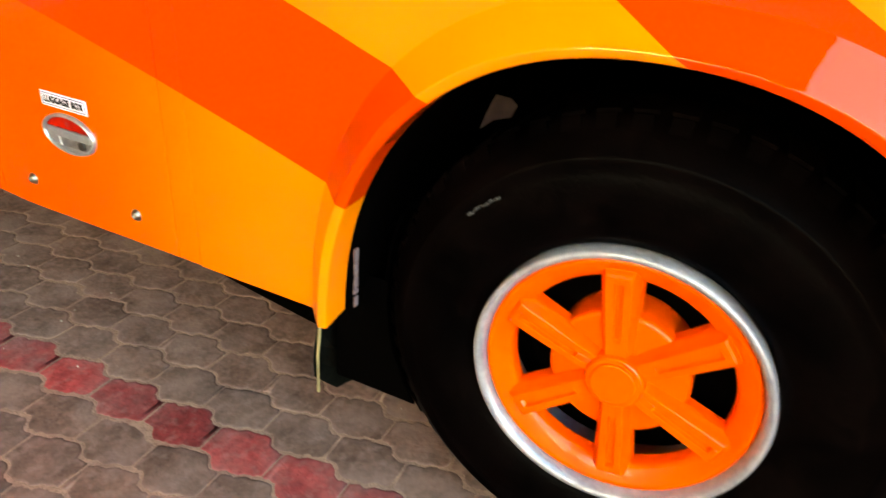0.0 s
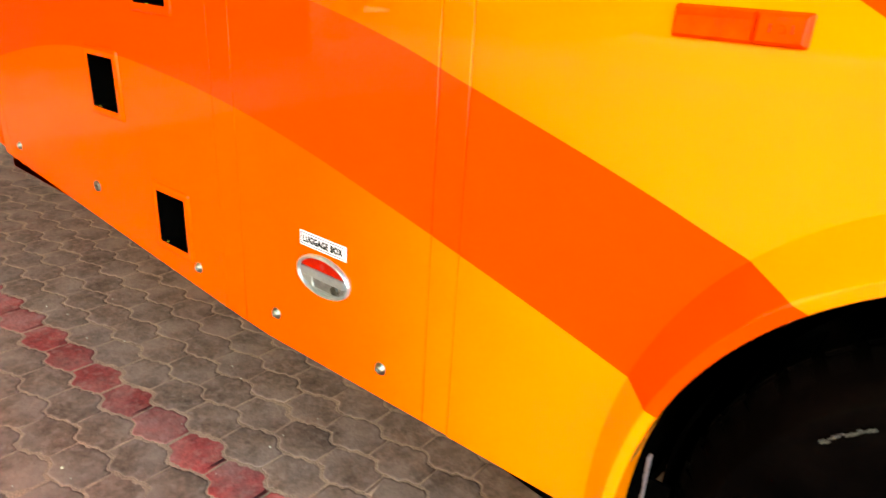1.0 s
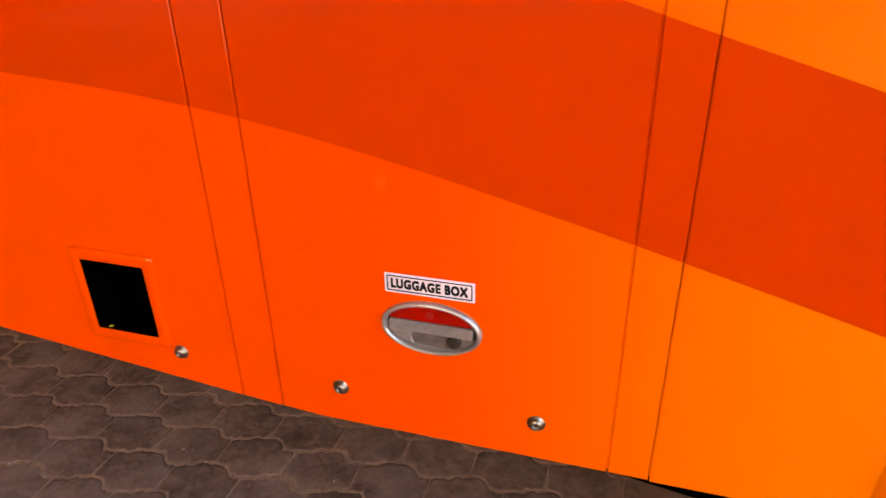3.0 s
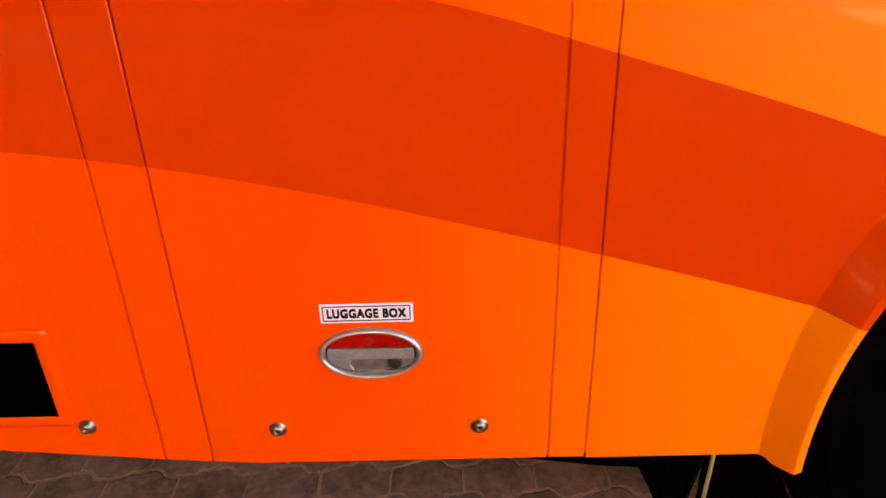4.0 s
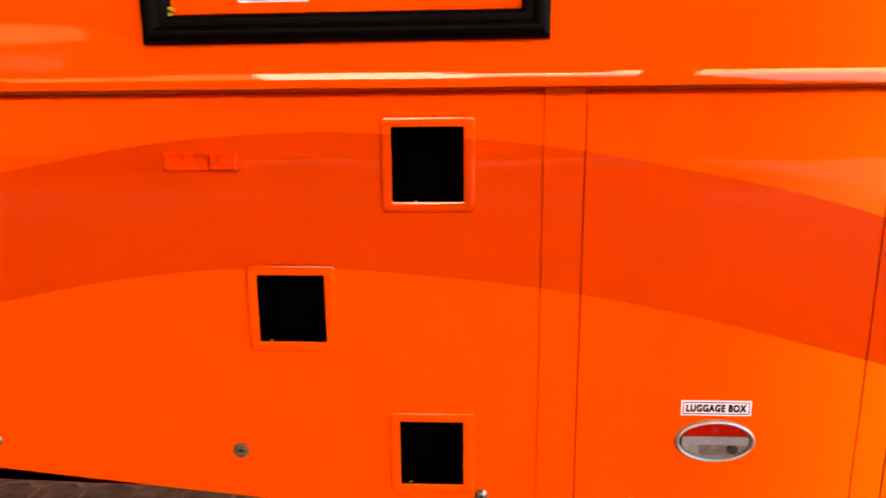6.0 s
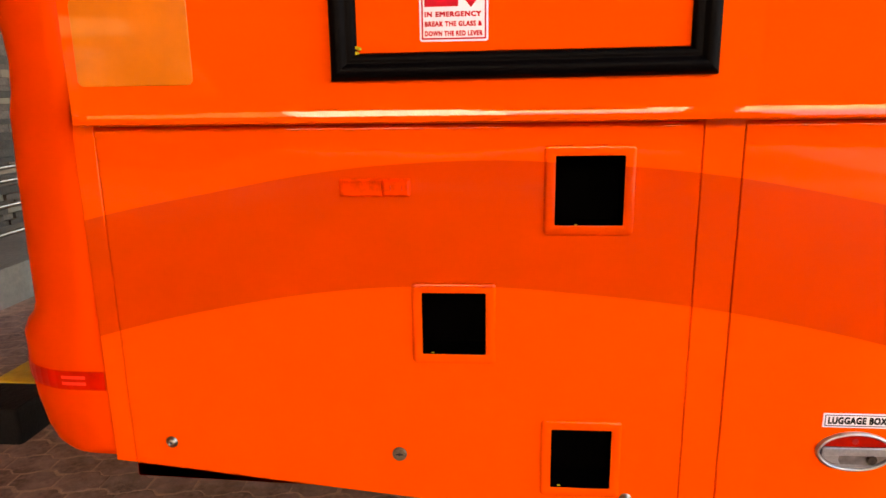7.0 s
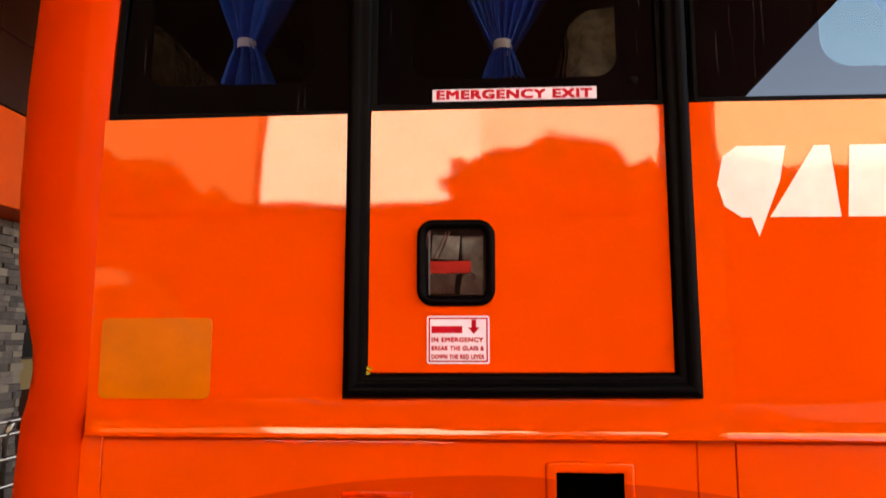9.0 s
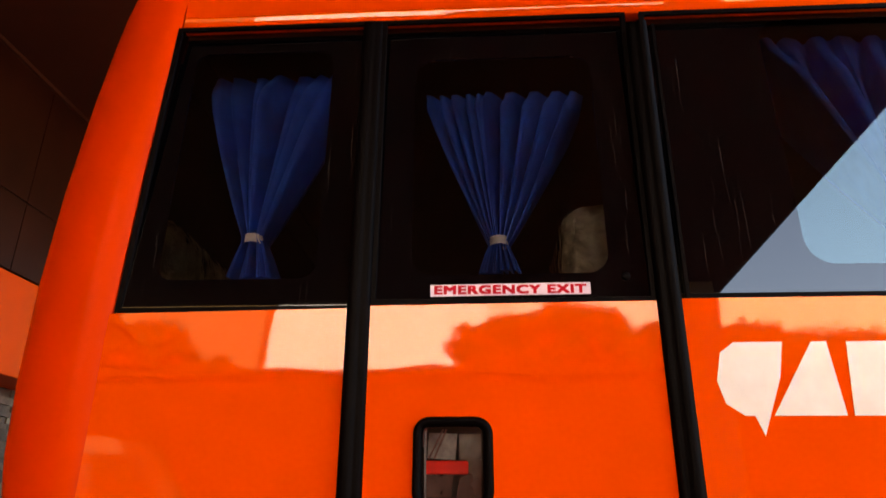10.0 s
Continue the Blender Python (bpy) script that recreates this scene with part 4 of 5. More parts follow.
# side marker lamps
def marker(x0, x1, z0, z1):
    split = x0 + (x1 - x0) * 0.62
    o = rounded(x0, x1, z0, z1, 0.003, 3)
    base = part("side_marker", plate(o, -0.005, 0.0, 0.001), AMBER, bus, "orange-red side marker lens")
    bm = bmesh.new()
    for k in range(26):
        xx = x0 + 0.004 + k * (split - x0 - 0.006) / 26
        box(bm, xx, xx + 0.0018, -0.0112, -0.004, z1 - 0.011, z1 - 0.003)
    part("ribs", bm, AMBER, base)
    part("lens", plate(rounded(x0 + 0.002, split - 0.001, z0 + 0.002, z1 - 0.002, 0.002, 3), -0.0095, -0.004, 0.002), AMBER, base)
    part("lens", plate(rounded(split + 0.001, x1 - 0.002, z0 + 0.002, z1 - 0.002, 0.002, 3), -0.0135, -0.004, 0.003), AMBER, base)
    part("screw", disc(bmesh.new(), (split + x1) / 2, (z0 + z1) / 2, [(0.002, -0.0142), (0.004, -0.0142), (0.005, -0.012)], 12), AMBER, base)
    for k in (-1, 1):
        part("contact_mark", a_box((split + x1) / 2 + k * 0.011 - 0.001, (split + x1) / 2 + k * 0.011 + 0.001, -0.0140, -0.012, (z0 + z1) / 2 - 0.004, (z0 + z1) / 2 + 0.005), RED_LENS, base)
    return base


marker(-2.018, -1.881, 1.159, 1.194)
marker(-0.418, -0.276, 1.153, 1.188)

# yellow film patch over the belt
part("yellow_patch", plate(rounded(-2.492, -2.272, 1.371, 1.526, 0.012), Y1 - 0.0026, Y1, 0.0004), YELLOW_FILM, bus, "yellow reflective film patch with rounded corners")

# ---- emergency door ----
door = part("emergency_door", plate([(-1.969, 1.421), (-1.386, 1.423), (-1.386, SILL + 0.004), (-1.969, SILL)], Y1 + 0.001, 0.0), PLAIN, bus, "orange emergency door under a dark window")


def seal_bar(a, b, wa, wb, flat_a=1.0, flat_b=1.0):
    """A mitred bar of the black seal, hollow-backed, between two corners in x and z; wa and wb point across it, outside to inside."""
    prof = [(0.0, 0.0), (0.02, -0.012), (0.12, -0.0205), (0.36, -0.0225), (0.52, -0.019), (0.60, -0.013), (0.70, -0.0145), (0.88, -0.013), (0.98, -0.007), (1.0, 0.001)]
    rings = []
    mid = ((a[0] + b[0]) / 2, (a[1] + b[1]) / 2)
    steps = [(a, wa, flat_a), (b, wb, flat_b)]
    if flat_a != flat_b:
        half = ((wa[0] + wb[0]) / 2, min(wa[1], wb[1]))
        steps.insert(1, (mid, half, 0.8))
    for p, w, flat in steps:
        rings.append([(p[0] + k * w[0], Y1 + y * flat, p[1] + k * w[1]) for k, y in prof])
    return loft(bmesh.new(), rings, closed=False)


X0, X1, Z0, Z1 = DOOR
W = 0.047
part("door_seal", seal_bar((X0, Z0), (X1, Z0 + 0.003), (W, W), (-W, W)), RUBBER, door, "black rubber door seal", smooth=True)
part("door_seal", seal_bar((X0, Z1 - 0.004), (X0, Z0), (W, 0), (W, W), 0.12, 1.0), RUBBER, door, "black rubber door seal", smooth=True)
part("door_seal", seal_bar((X1, Z0 + 0.003), (X1, Z1 - 0.045), (-W, W), (-W, 0), 1.0, 0.999), RUBBER, door, "black rubber door seal", smooth=True)
for k in range(5):
    rr_ = random.Random(90 + k)
    bx_, bz_ = X0 + W + rr_.uniform(-0.003, 0.006), Z0 + W + rr_.uniform(-0.002, 0.02)
    part("sealant_and_lit_edge", a_box(bx_ - 0.003, bx_ + 0.003, Y1 - 0.008, Y1 + 0.0, bz_ - 0.003, bz_ + 0.003, bevel=0.0015), SEALANT_LIT_EDGE, door)

# small window with the lever
o = rounded(-1.873, -1.721, 1.548, 1.716, 0.032)
i1 = inset(o, 0.019)
part("lever_window_seal", ring_frame([(o, Y1), (inset(o, 0.001), Y1 - 0.010), (inset(o, 0.005), Y1 - 0.0155), (inset(o, 0.011), Y1 - 0.016), (inset(o, 0.017), Y1 - 0.011), (i1, Y1 - 0.004), (i1, Y1 + 0.012)]), RUBBER, door, "black rounded rubber window seal", smooth=True)
bm = bmesh.new()
bm.faces.new([bm.verts.new((x, Y1 - 0.0048, z)) for x, z in inset(o, 0.018)])
part("lever_window_pane", bm, SMALL_GLASS, door, outward=True)
GREY_BOX = mat("grey_lever_box", (0.004, 0.0035, 0.0035), 0.6, spec=0.04, vary=0.2, scale=30)
part("lever_box", plate(inset(o, 0.016), Y1 - 0.0008, Y1 + 0.0006, 0.0002), GREY_BOX, door)
part("lever_sheet", plate([(-1.845, 1.640), (-1.792, 1.636), (-1.788, 1.684), (-1.842, 1.686)], Y1 - 0.0022, Y1 - 0.0010, 0.0003), mat("milky_sheet", (0.085, 0.075, 0.075), 0.2, vary=0.5, scale=34, bump=0.0016, bump_scale=26, spec=0.6), door)
part("lever_sheet", plate([(-1.846, 1.571), (-1.800, 1.572), (-1.797, 1.60), (-1.792, 1.622), (-1.846, 1.624)], Y1 - 0.0022, Y1 - 0.0010, 0.0003), mat("rosy_sheet", (0.030, 0.017, 0.017), 0.18, vary=0.5, scale=40, bump=0.002, bump_scale=24, spec=0.6), door)
part("lever_sheet", plate([(-1.790, 1.569), (-1.752, 1.572), (-1.747, 1.602), (-1.764, 1.612), (-1.786, 1.606)], Y1 - 0.0021, Y1 - 0.0010, 0.0003), mat("clear_sheet", (0.022, 0.018, 0.018), 0.16, vary=0.5, scale=40, bump=0.002, bump_scale=30, spec=0.7), door)
part("lever_sheet", plate([(-1.783, 1.568), (-1.744, 1.570), (-1.744, 1.684), (-1.785, 1.683)], Y1 - 0.0016, Y1 - 0.0009, 0.0002), mat("smoky_sheet", (0.030, 0.024, 0.023), 0.22, vary=0.5, scale=30, bump=0.002, bump_scale=22, spec=0.6), door)
part("lever_rod", tube(bmesh.new(), [(-1.849, Y1 - 0.003, 1.690), (-1.848, Y1 - 0.003, 1.570)], 0.0024, 6), mat("dull_grey_rod", (0.060, 0.055, 0.055), 0.5, vary=0.3, scale=60), door)
part("lever", plate(rounded(-1.850, -1.768, 1.611, 1.635, 0.004, 3), Y1 - 0.0042, Y1 - 0.0012, 0.0012), RED_LENS, door, "red emergency lever")
for shift_ in (0.0, 0.010):
    part("lever_cord", tube(bmesh.new(), [(-1.842 + shift_, Y1 - 0.003, 1.638), (-1.815 + shift_ * 0.6, Y1 - 0.003, 1.692)], 0.0016, 6), mat("dark_red_cord", (0.05, 0.006, 0.005), 0.6, vary=0.3, scale=80), door)
part("lever_bracket", plate([(-1.854, 1.660), (-1.846, 1.660), (-1.846, 1.694), (-1.854, 1.694)], Y1 - 0.0026, Y1 - 0.001, 0.0004), mat("dark_red_bracket", (0.06, 0.004, 0.003), 0.5, vary=0.3, scale=60), door)

# the instruction sticker
o = rounded(-1.853, -1.733, 1.4385, 1.5295, 0.005, 4)
part("sticker", plate(o, Y1 - 0.0012, Y1, 0.0003), WHITE, door, "white emergency sticker with red print")
o = inset(o, 0.0035)
part("sticker_border", ring_frame([(o, Y1 - 0.001), (o, Y1 - 0.0019), (inset(o, 0.0028), Y1 - 0.0019), (inset(o, 0.0028), Y1 - 0.001)]), RED_INK, door)
part("sticker_bar", plate(rounded(-1.844, -1.785, 1.4965, 1.5100, 0.0005, 1), Y1 - 0.0019, Y1 - 0.001, 0.0001), RED_INK, door)
part("sticker_arrow", plate([(-1.7675, 1.5225), (-1.7675, 1.5075), (-1.774, 1.5075), (-1.7630, 1.4945), (-1.752, 1.5075), (-1.7585, 1.5075), (-1.7585, 1.5225)], Y1 - 0.0019, Y1 - 0.001, 0.0001), RED_INK, door)
lettering("lettering", "IN EMERGENCY", -1.844, -1.745, 1.4795, 1.4885, Y1 - 0.0012, RED_INK, door, bold=0.052)
lettering("lettering", "BREAK THE GLASS &", -1.844, -1.744, 1.4635, 1.4725, Y1 - 0.0012, RED_INK, door, bold=0.052)
lettering("lettering", "DOWN THE RED LEVER", -1.844, -1.743, 1.4475, 1.4565, Y1 - 0.0012, RED_INK, door, bold=0.052)


# ---- windows ----
def side_window(name, x0, x1, clear, z0=SILL, slant=0.0, label="dark tinted side window with a black printed border"):
    """A bonded window: black border, clear pane, thin rubber edge."""
    cx0, cx1, cz0, cz1, r = clear
    inner = rounded(cx0, cx1, cz0, cz1, r, 6)
    outer = []
    k = len(inner) // 4
    corners = [(x1, HEAD - 0.003), (x0 + slant, HEAD - 0.003), (x0, z0), (x1, z0)]
    for c in corners:
        outer += [c] * k
    # spread the outer points so that no two fall together
    outer = [(px + (ix - px) * 0.0005, pz + (iz - pz) * 0.0005) for (px, pz), (ix, iz) in zip(outer, inner)]
    def lean(z):
        """The glass leans in a little towards the roof."""
        return Y1 + 0.006 + 0.036 * (z - SILL)
    win = part(name, loft(bmesh.new(), [[(x, lean(z) + 0.006, z) for x, z in outer], [(x, lean(z), z) for x, z in outer], [(x, lean(z), z) for x, z in inner], [(x, lean(z) + 0.006, z) for x, z in inner]]), FRIT, bus, label)
    bm = bmesh.new()
    bm.faces.new([bm.verts.new((x, lean(z), z)) for x, z in inner])
    part("window_pane", bm, GLASS, win, outward=True)
    e = corners
    part("window_rubber", ring_frame([(e, Y1 + 0.012), (e, Y1 + 0.002), (inset(e, 0.011), Y1 + 0.0025), (inset(e, 0.013), Y1 + 0.0075)]), RUBBER, win)
    return win


side_window("side_window", -2.507, X0 + 0.012, (-2.432, -2.088, 2.003, 2.60, 0.035), SILL - 0.010, 0.030)
door_window = side_window("door_window", X0 + W - 0.002, X1 - W + 0.002, (-1.886, -1.474, 2.006, 2.56, 0.045), SILL + 0.001)
side_window("side_window", X1 - 0.012, 0.40, (-1.074, 0.34, 2.018, 2.645, 0.055), SILL + 0.006)
side_window("side_window", 0.405, 2.4, (0.46, 2.3, 2.018, 2.60, 0.055), SILL + 0.006)
side_window("side_window", 2.405, 4.45, (2.46, 4.4, 2.018, 2.60, 0.055), SILL + 0.006)
part("window_trim", a_box(X1 + 0.010, X1 + 0.017, Y1 - 0.010, Y1 + 0.006, SILL + 0.006, HEAD - 0.05), RUBBER, bus)
part("window_button", disc(bmesh.new(), -1.443, 1.996, [(0.004, Y1 + 0.001), (0.0085, Y1 + 0.001), (0.0095, Y1 + 0.006)], 16), RUBBER, door_window, smooth=True)
part("sticker", plate([(-1.8435, 1.9575), (-1.5165, 1.9595), (-1.5165, 1.9845), (-1.8435, 1.9825)], Y1 + 0.0035, Y1 + 0.006, 0.0004), WHITE, door_window, "white exit sticker with red words")
lettering("lettering", "EMERGENCY EXIT", -1.8355, -1.5250, 1.9612, 1.9808, Y1 + 0.0035, RED_INK, door_window, bold=0.048)

# the maker's mark on the side, as plain slanted shapes
def mark(pts):
    return part("side_mark", plate(pts, Y1 - 0.0012, Y1, 0.0003), LETTER, bus, "white slanted emblem shape")


ZT, ZB = 1.856, 1.716
mark([(-1.160, ZT), (-1.252, ZT), (-1.280, ZT - 0.020), (-1.293, ZT - 0.075), (-1.282, ZT - 0.118), (-1.250, ZB), (-1.232, ZB), (-1.219, ZB - 0.037), (-1.174, ZT - 0.068)])
mark([(-1.197, ZB), (-1.106, ZT), (-1.077, ZT), (-1.0645, ZB)])
mark([(-1.052, ZB), (-1.040, ZT), (-0.945, ZT), (-0.930, ZT - 0.02), (-0.955, ZB)])
mark([(-0.925, ZB), (-0.910, ZT), (-0.790, ZT), (-0.815, ZB)])

# ---- rear wheel ----
wheel = empty("wheel", CX, 0.18, 0.0, "orange six-spoke wheel with a black tyre", "")
wheel.parent = bus
TR = 0.448
prof = [(0.250, 0.105), (0.256, 0.088), (0.273, 0.075), (0.300, 0.066), (0.340, 0.061), (0.370, 0.066), (0.386, 0.073), (0.392, 0.070), (0.398, 0.074), (0.412, 0.086), (0.427, 0.100), (0.436, 0.112), (TR - 0.004, 0.126), (TR, 0.14), (TR, 0.30), (TR - 0.012, 0.33), (0.39, 0.35), (0.30, 0.355), (0.254, 0.34)]
part("tyre", lathe(bmesh.new(), CX, CZ + 0.0045, prof, 96), TYRE, wheel, "black rubber tyre", smooth=True)
bm = bmesh.new()
for k in range(52):
    a = 2 * math.pi * k / 52
    spin = Matrix.Translation((CX, 0, CZ + 0.0045)) @ Matrix.Rotation(a, 4, "Y")
    bmesh.ops.create_cube(bm, size=1.0, matrix=spin @ Matrix.Translation((0, 0.185, TR - 0.002)) @ Matrix.Diagonal((0.036, 0.10, 0.012, 1)))
    bmesh.ops.create_cube(bm, size=1.0, matrix=spin @ Matrix.Translation((0, 0.110, 0.426)) @ Matrix.Rotation(radians(-40), 4, "X") @ Matrix.Diagonal((0.030, 0.014, 0.048, 1)))
tagged(part("tread", bm, TYRE, wheel), kind="stuff")
# a short arc of small pale strokes on the sidewall
bm = bmesh.new()
dash_rng = random.Random(31)
for k in range(13):
    a = radians(129.5 + 9.5 * k / 12)
    stroke = Matrix.Translation((CX, 0, CZ + 0.0045)) @ Matrix.Rotation(-a + math.pi / 2, 4, "Y") @ Matrix.Translation((0, 0.0627, 0.3715 + dash_rng.uniform(-0.002, 0.002))) @ Matrix.Rotation(radians(dash_rng.uniform(-9, 9)), 4, "Y")
    bmesh.ops.create_cube(bm, size=1.0, matrix=stroke @ Matrix.Diagonal((dash_rng.uniform(0.003, 0.008), 0.003, dash_rng.uniform(0.0010, 0.0045), 1)))
tagged(part("sidewall_marks", bm, mat("pale_grey_strokes", (0.040, 0.034, 0.030), 0.6, vary=0.5, scale=90), wheel), kind="stuff")
part("rim", lathe(bmesh.new(), CX, CZ, [(0.230, 0.40), (0.230, 0.112), (0.2335, 0.086), (0.238, 0.0765), (0.244, 0.072), (0.249, 0.073), (0.2520, 0.079), (0.2515, 0.105)], 96), STEEL, wheel, "worn silver rim edge", smooth=True)
part("brake_drum", disc(bmesh.new(), CX, CZ, [(0.02, 0.205), (0.185, 0.205), (0.229, 0.215), (0.229, 0.30)], 48), BLACK, wheel)
part("wheel_ring", lathe(bmesh.new(), CX, CZ, [(0.2315, 0.112), (0.2315, 0.096), (0.2275, 0.091), (0.220, 0.094), (0.200, 0.108), (0.193, 0.113), (0.190, 0.120), (0.190, 0.142)], 96), WHEEL_PAINT, wheel, "orange painted outer ring", smooth=True)


def spoke(turn):
    """A raised, ridged arm of the wheel from hub to ring."""
    # radius, half width and height of the arm's section, from hub to ring
    rows = [(0.036, 0.0235, 0.0985), (0.066, 0.0250, 0.0950), (0.076, 0.0255, 0.0942), (0.081, 0.0257, 0.0938), (0.130, 0.0278, 0.0918), (0.184, 0.0302, 0.0905), (0.189, 0.0304, 0.0904), (0.199, 0.0310, 0.0905), (0.2035, 0.0316, 0.0935), (0.208, 0.0345, 0.1005), (0.222, 0.0420, 0.1060)]
    rings = []
    for r, w, y in rows:
        g = 0.0075 if 0.078 < r < 0.187 else 0.0
        half = [(1.18, 0.048), (1.14, 0.030), (1.08, 0.023), (0.97, 0.017), (0.76, 0.0028), (0.70, 0.0004), (0.62, 0.0), (0.30, 0.0), (0.25, 0.0006), (0.22, g * 0.55), (0.17, g * 0.95), (0.12, g)]
        sec = [(-w * s, y + d) for s, d in half] + [(w * s, y + d) for s, d in reversed(half)]
        rings.append([Matrix.Translation((CX, 0, CZ)) @ Matrix.Rotation(turn, 4, "Y") @ Vector((s, yy, r)) for s, yy in sec])
    return loft(bmesh.new(), rings, closed=False)


for k in range(6):
    part("spoke", spoke(radians(60 * k - 9)), WHEEL_PAINT, wheel)
part("hub_plate", disc(bmesh.new(), CX, CZ, [(0.03, 0.1165), (0.112, 0.1175), (0.118, 0.1195), (0.121, 0.124), (0.122, 0.131), (0.122, 0.20)], 64), WHEEL_PAINT, wheel, "round orange hub plate", smooth=True)
part("hub_cap", disc(bmesh.new(), CX, CZ, [(0.030, 0.082), (0.036, 0.082), (0.039, 0.0835), (0.040, 0.087), (0.046, 0.087), (0.049, 0.0895), (0.051, 0.096), (0.051, 0.14)], 48), WHEEL_PAINT, wheel, "round orange hub cap")
part("axle", tube(bmesh.new(), [(CX, 0.225, CZ), (CX, 2.3, CZ)], 0.09, 16), BLACK, bus)
part("inner_tyre", lathe(bmesh.new(), CX, CZ + 0.0045, [(0.20, 0.42), (0.26, 0.40), (0.43, 0.41), (TR, 0.44), (TR, 0.62), (0.43, 0.65), (0.26, 0.66)], 64), TYRE, bus, smooth=True)

# inner mudguard round the rear of the tyre
bm = bmesh.new()
guard = []
for k in range(15):
    a = radians(160 + 58 * k / 14)
    ring = []
    for r_, y_ in ((0.474, 0.15), (0.474, 0.68), (0.480, 0.68), (0.480, 0.15)):
        ring.append((CX + r_ * math.cos(a), y_, CZ + r_ * math.sin(a)))
    guard.append(ring)
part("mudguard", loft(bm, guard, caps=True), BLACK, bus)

# added black sheet standing for the shade between the mud flap and the tyre
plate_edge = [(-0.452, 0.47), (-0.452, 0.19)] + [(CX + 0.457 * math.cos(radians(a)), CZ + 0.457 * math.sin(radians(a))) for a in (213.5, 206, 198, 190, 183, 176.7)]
part("shade_plate", plate(plate_edge, 0.118, 0.124, 0.001), BLACK, bus)

# mud flap and a loose cable behind the arch
bm = bmesh.new()
rows_ = []
for k in range(8):
    front_, back_ = [], []
    for i_ in range(9):
        y_ = 0.085 + 0.55 * i_ / 8
        x_ = -0.455 - 0.004 * k + 0.010 * math.sin(k * 0.9 + i_ * 0.8) * (k / 7)
        low_ = 0.09 + 0.10 * max(0.0, 1 - (y_ - 0.085) / 0.09)
        z = 0.50 + (low_ - 0.50) * k / 7
        front_.append((x_, y_, z))
        back_.append((x_ - 0.006, y_, z))
    rows_.append(front_ + back_[::-1])
part("mud_flap", loft(bm, rows_, closed=True, caps=True), FLAP, bus, "dusty dark rubber mud flap", smooth=False)
part("loose_cable", tube(bmesh.new(), [(-0.460, 0.070, 0.52), (-0.460, 0.070, 0.42), (-0.462, 0.070, 0.34), (-0.466, 0.068, 0.27), (-0.467, 0.070, 0.17)], 0.0035, 6), CABLE, bus)

# ---- inside: curtains and seats ----
def curtain(x_tie, z_tie, xl, xr, z_top, z_low, folds, seed, y=0.055):
    """A cloth drawn together by a tie: pleats spread at the top, gathered at the tie, spread a little below it."""
    rng = random.Random(seed)
    cu = empty("curtain", x_tie, y, z_low, "blue cloth curtain gathered by a white tie behind dark glass", "curtain", "window curtains")
    nu, nv = folds * 8, 36
    cuts = [0.0]
    for _ in range(folds):
        cuts.append(cuts[-1] + rng.uniform(0.55, 1.6))
    cuts = [v / cuts[-1] for v in cuts]
    depth = [rng.uniform(0.45, 1.35) for _ in range(folds)]
    slack = [rng.uniform(-0.6, 0.6) for _ in range(folds)]
    rings = []
    for j in range(nv + 1):
        v = j / nv
        z = z_top + (z_low - z_top) * v
        vt = (z_top - z_tie) / (z_top - z_low)
        if v < vt:
            f = 1 - v / vt
            s = 0.12 + 0.88 * (1.18 * f - 0.18 * f * f)
        else:
            s = 0.10 + 0.16 * min(1.0, (v - vt) / (1 - vt)) ** 0.8
        row = []
        for i in range(nu + 1):
            u = i / nu
            k = next(q for q in range(folds) if u <= cuts[q + 1] + 1e-9)
            w = (u - cuts[k]) / (cuts[k + 1] - cuts[k])
            left, right = x_tie + (xl - x_tie) * s, x_tie + (xr - x_tie) * s
            if v >= vt:
                left, right = x_tie - 0.17 * s, x_tie + 0.20 * s
            wave = (2.6 * abs(math.cos(math.pi * w)) ** 5 - 0.7) * depth[k] + 0.4 * math.sin(math.pi * w + slack[k] * 3 + 2.2 * v)
            sag = 0.012 * math.sin(math.pi * min(1, v / vt)) * slack[k]
            row.append((left + (right - left) * u + (0.007 * wave + 0.020 * depth[k] * math.cos(2 * math.pi * w) * min(1.0, v / 0.10)) * s + sag * s, y + 0.052 * s + (0.013 + 0.070 * s) * wave * (0.16 + 0.84 * min(1.0, v / 0.22)), z))
        rings.append(row)
    part("cloth", loft(bmesh.new(), rings, closed=False), CURTAIN, cu, smooth=True)
    w = 0.0205
    band = [[(x_tie + w * math.cos(a), y + 0.024 * math.sin(a), z_tie + dz) for a in [2 * math.pi * k / 24 for k in range(24)]] for dz in (-0.010, -0.0085, 0.0085, 0.010)]
    part("tie_band", loft(bmesh.new(), band), TIE, cu, "white tie band", smooth=True)
    return cu


curtain(-2.258, 2.123, -2.434, -2.100, 2.605, 2.030, 7, 3)
curtain(-1.698, 2.108, -1.878, -1.482, 2.535, 2.035, 10, 4)
curtain(-0.78, 2.11, -1.045, -0.45, 2.655, 2.035, 10, 5, y=0.03)


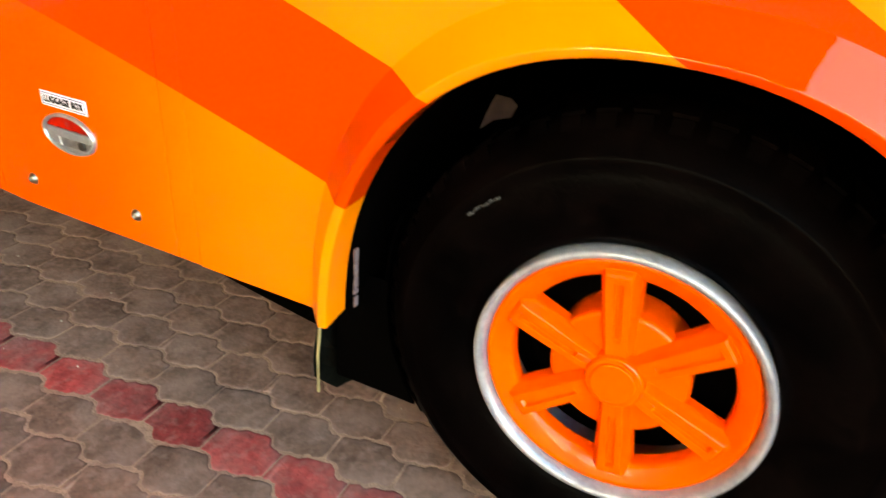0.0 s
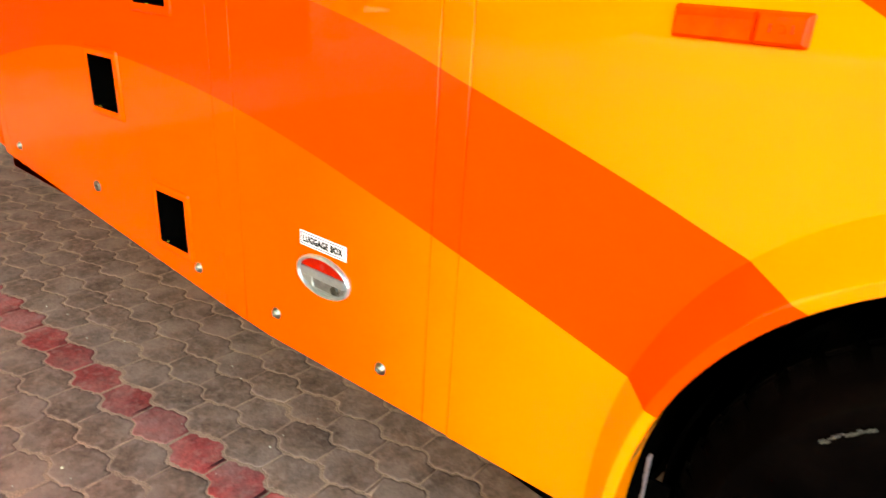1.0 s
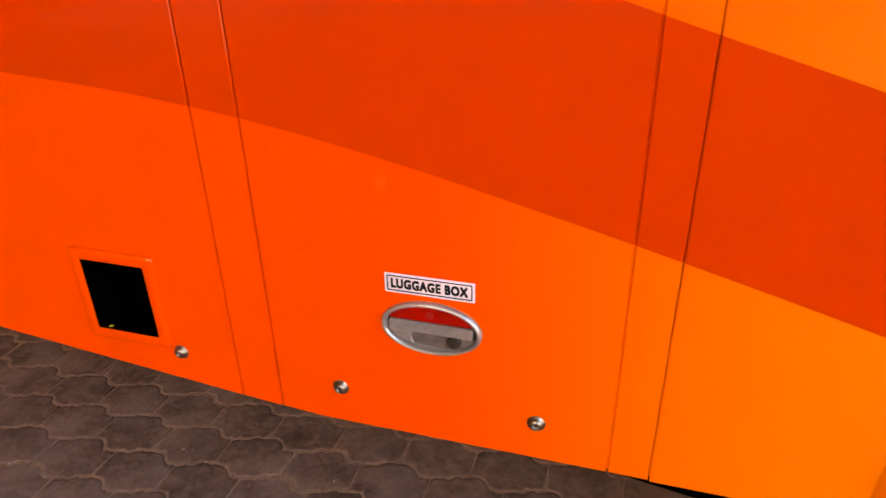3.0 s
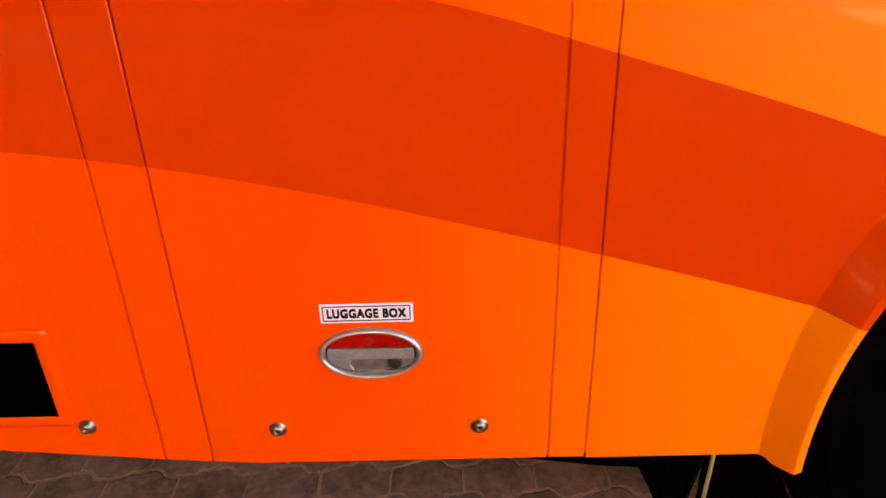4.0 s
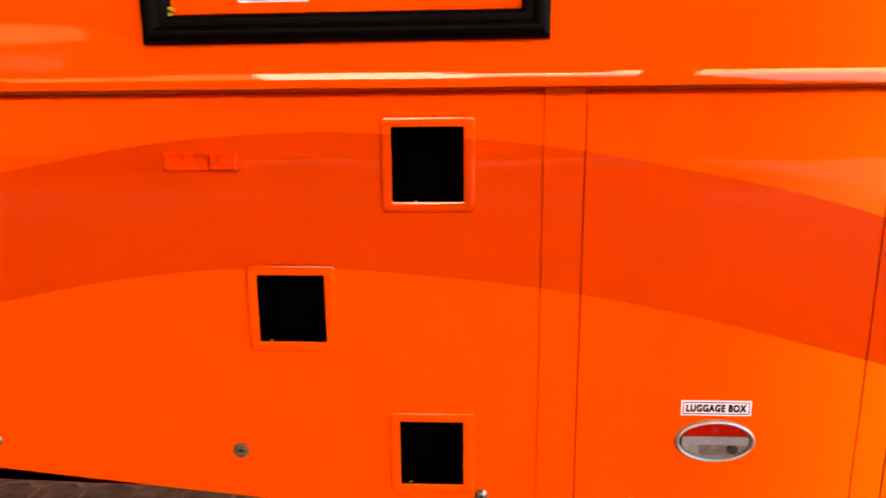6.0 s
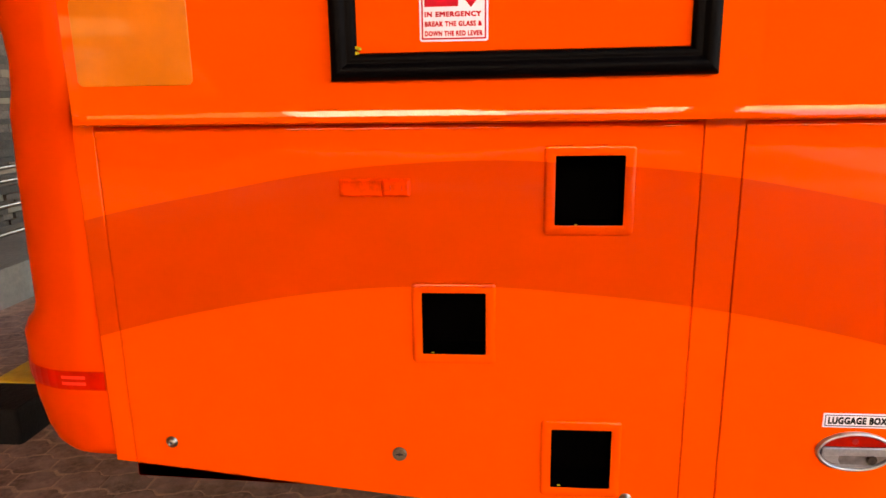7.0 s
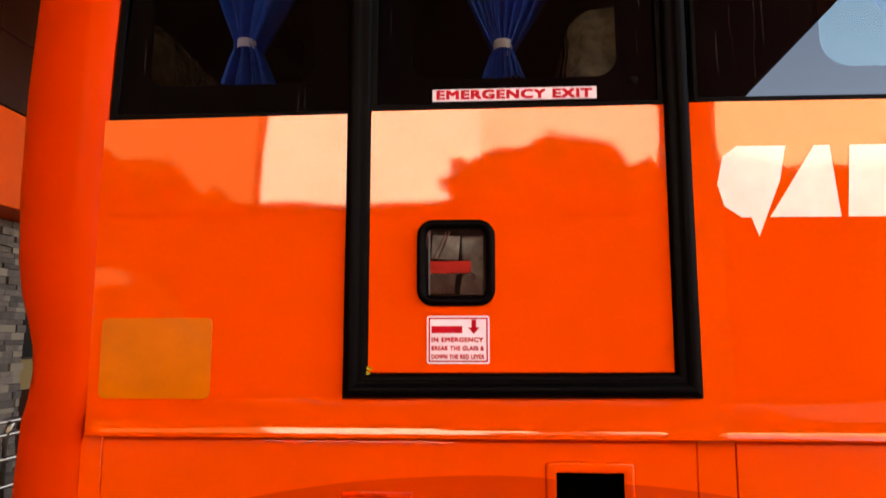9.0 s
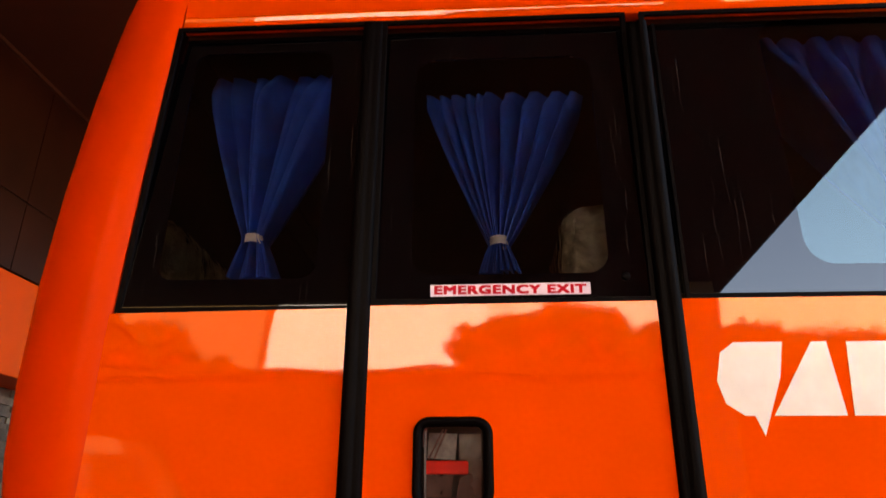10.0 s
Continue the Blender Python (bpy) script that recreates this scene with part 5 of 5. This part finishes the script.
def seat(x, y, top):
    """A high-backed passenger seat in a crumpled clear cover: rounded shoulders, creased film."""
    s = new("passenger_seat")
    s.matrix_basis = Matrix.Translation((x, y, 1.34))
    s.parent = bus
    s["label"] = "high-backed seat in crumpled plastic cover"
    rings = []
    n = 9
    for j in range(n):
        yy = y - 0.22 + 0.44 * j / (n - 1)
        pull = 0.022 if j in (0, n - 1) else 0.0
        out = inset(rounded(x - 0.075, x + 0.085, 1.72, top, 0.062, 7), pull) if pull else rounded(x - 0.075, x + 0.085, 1.72, top, 0.062, 7)
        rings.append([Vector((px, yy, pz)) + Vector(noise.noise_vector((px * 23, yy * 19, pz * 21))) * 0.008 for px, pz in out])
    part("backrest", loft(bmesh.new(), rings, caps=True), SEAT, s, smooth=True)
    part("cushion", a_box(x, x + 0.45, y - 0.22, y + 0.22, 1.66, 1.80, bevel=0.04), SEAT, s)
    part("seat_frame", a_box(x + 0.05, x + 0.40, y - 0.16, y + 0.16, 1.34, 1.66, bevel=0.01), BLACK, s)
    return s


for sx, sy, top in ((-2.545, 0.29, 2.215), (-1.466, 0.36, 2.255)):
    seat(sx, sy, top)


# ---- paving stones ----
def paver(red, seed, n=16):
    """One interlocking stone with waved long sides and worn, softened edges, about its own middle."""
    rng_ = random.Random(seed)
    amp, gap, cross = 0.0118, 0.0034, 0.0021
    top, low = [], []
    for k in range(n + 1):
        u = -0.5 + k / n
        x = u * (PITCH - 2 * cross)
        wave = math.cos(2 * math.pi * u)
        swell = amp * 1.04 * wave / math.sqrt(wave * wave + 0.11)
        kink = 0.0038 * math.sin(4 * math.pi * u)
        chip = 0.0017 if n > 8 else 0.0
        round_ = 0.004 * max(0.0, (abs(u) - 0.44) / 0.06)
        top.append((x + rng_.gauss(0, chip / 2), ROW / 2 - gap + swell + kink - round_ + rng_.gauss(0, chip)))
        low.append((x + rng_.gauss(0, chip / 2), -(ROW / 2 - gap) - swell + kink + round_ + rng_.gauss(0, chip)))
    outline = low + top[::-1]
    bm = bmesh.new()
    a = [(x, y, -0.010) for x, y in outline]
    b = [(x, y, -0.0012) for x, y in outline]
    c = [(x * (1 - 0.0035 / 0.08), y * (1 - 0.0035 / 0.05), -0.0003) for x, y in outline]
    d = [(x * (1 - 0.008 / 0.08), y * (1 - 0.007 / 0.05), 0.0) for x, y in outline]
    loft(bm, [a, b, c, d] if n > 8 else [a, b, d])
    bm.faces.new(bm.verts[-len(outline):])
    bmesh.ops.recalc_face_normals(bm, faces=bm.faces[:])
    for f in bm.faces:
        f.smooth = True
    me = bpy.data.meshes.new("paving_stone")
    bm.to_mesh(me)
    bm.free()
    me.materials.append(PAVER_RED if red else PAVER)
    return me


stones, red_stones = [paver(False, k, 22) for k in range(14)], [paver(True, 40 + k, 22) for k in range(9)]
stone, red_stone = paver(False, 1, 6), paver(True, 2, 6)
rng = random.Random(5)
far = {False: ([], []), True: ([], [])}
for j in range(-72, 56):
    for i in range(-50, 50):
        cx = -0.612 + (i + (0.5 if j % 2 else 0.0)) * PITCH
        cy = -0.025 + j * ROW
        x, y = cx * math.cos(TURNED) - cy * math.sin(TURNED), 0.013 + cx * math.sin(TURNED) + cy * math.cos(TURNED)
        if not (-8.8 < x < 8.8 and -8.8 < y < 6.8) or x < -4.8:
            continue
        red = j == 0
        dz, turn = rng.uniform(-0.0007, 0.0008), TURNED + rng.gauss(0, 0.006)
        m = Matrix.Translation((x, y, dz)) @ Euler((rng.gauss(0, 0.004), rng.gauss(0, 0.003), turn)).to_matrix().to_4x4()
        if -3.3 < x < 0.25 and -0.62 < y < 0.80:
            ob = new("paving_stone", rng.choice(red_stones if red else stones))
            ob.parent = pavement
            ob.matrix_basis = m
        else:
            far[red][0].append(m)
for red, me0 in ((False, stone), (True, red_stone)):
    co = np.array([v.co[:] for v in me0.vertices])
    faces = [tuple(p.vertices) for p in me0.polygons]
    verts, polys = [], []
    for m in far[red][0]:
        k = len(verts)
        r = np.array(m.to_3x3())
        verts += [tuple(p) for p in (co @ r.T + np.array(m.translation))]
        polys += [tuple(v + k for v in f) for f in faces]
    me = bpy.data.meshes.new("paving_stones")
    me.from_pydata(verts, [], polys)
    me.materials.append(PAVER_RED_FAR if red else PAVER_FAR)
    ob = new("paving_stones", me)
    ob.parent = pavement
    tagged(ob, "%s interlocking paving stones" % ("a row of dusty red" if red else "dusty grey-brown"), kind="stuff")

# grit and crumbs of mortar on the stones
rng = random.Random(17)
bm = bmesh.new()
for _ in range(46):
    gx, gy, gs = rng.uniform(-2.6, -0.2), rng.uniform(-0.75, 0.30), rng.choice((0.0016, 0.002, 0.0026, 0.004))
    made = bmesh.ops.create_icosphere(bm, subdivisions=1, radius=gs, matrix=Matrix.Translation((gx, gy, gs * 0.4)) @ Euler((rng.uniform(0, 3), rng.uniform(0, 3), rng.uniform(0, 3))).to_matrix().to_4x4())
    for v in made["verts"]:
        v.co += Vector((rng.gauss(0, gs * 0.25), rng.gauss(0, gs * 0.25), rng.gauss(0, gs * 0.15)))
tagged(part("grit", bm, mat("pale_grit", (0.42, 0.36, 0.28), 0.9, vary=0.3, scale=40, spec=0.2)), "pale crumbs and grit scattered on the paving", "grit", kind="stuff")
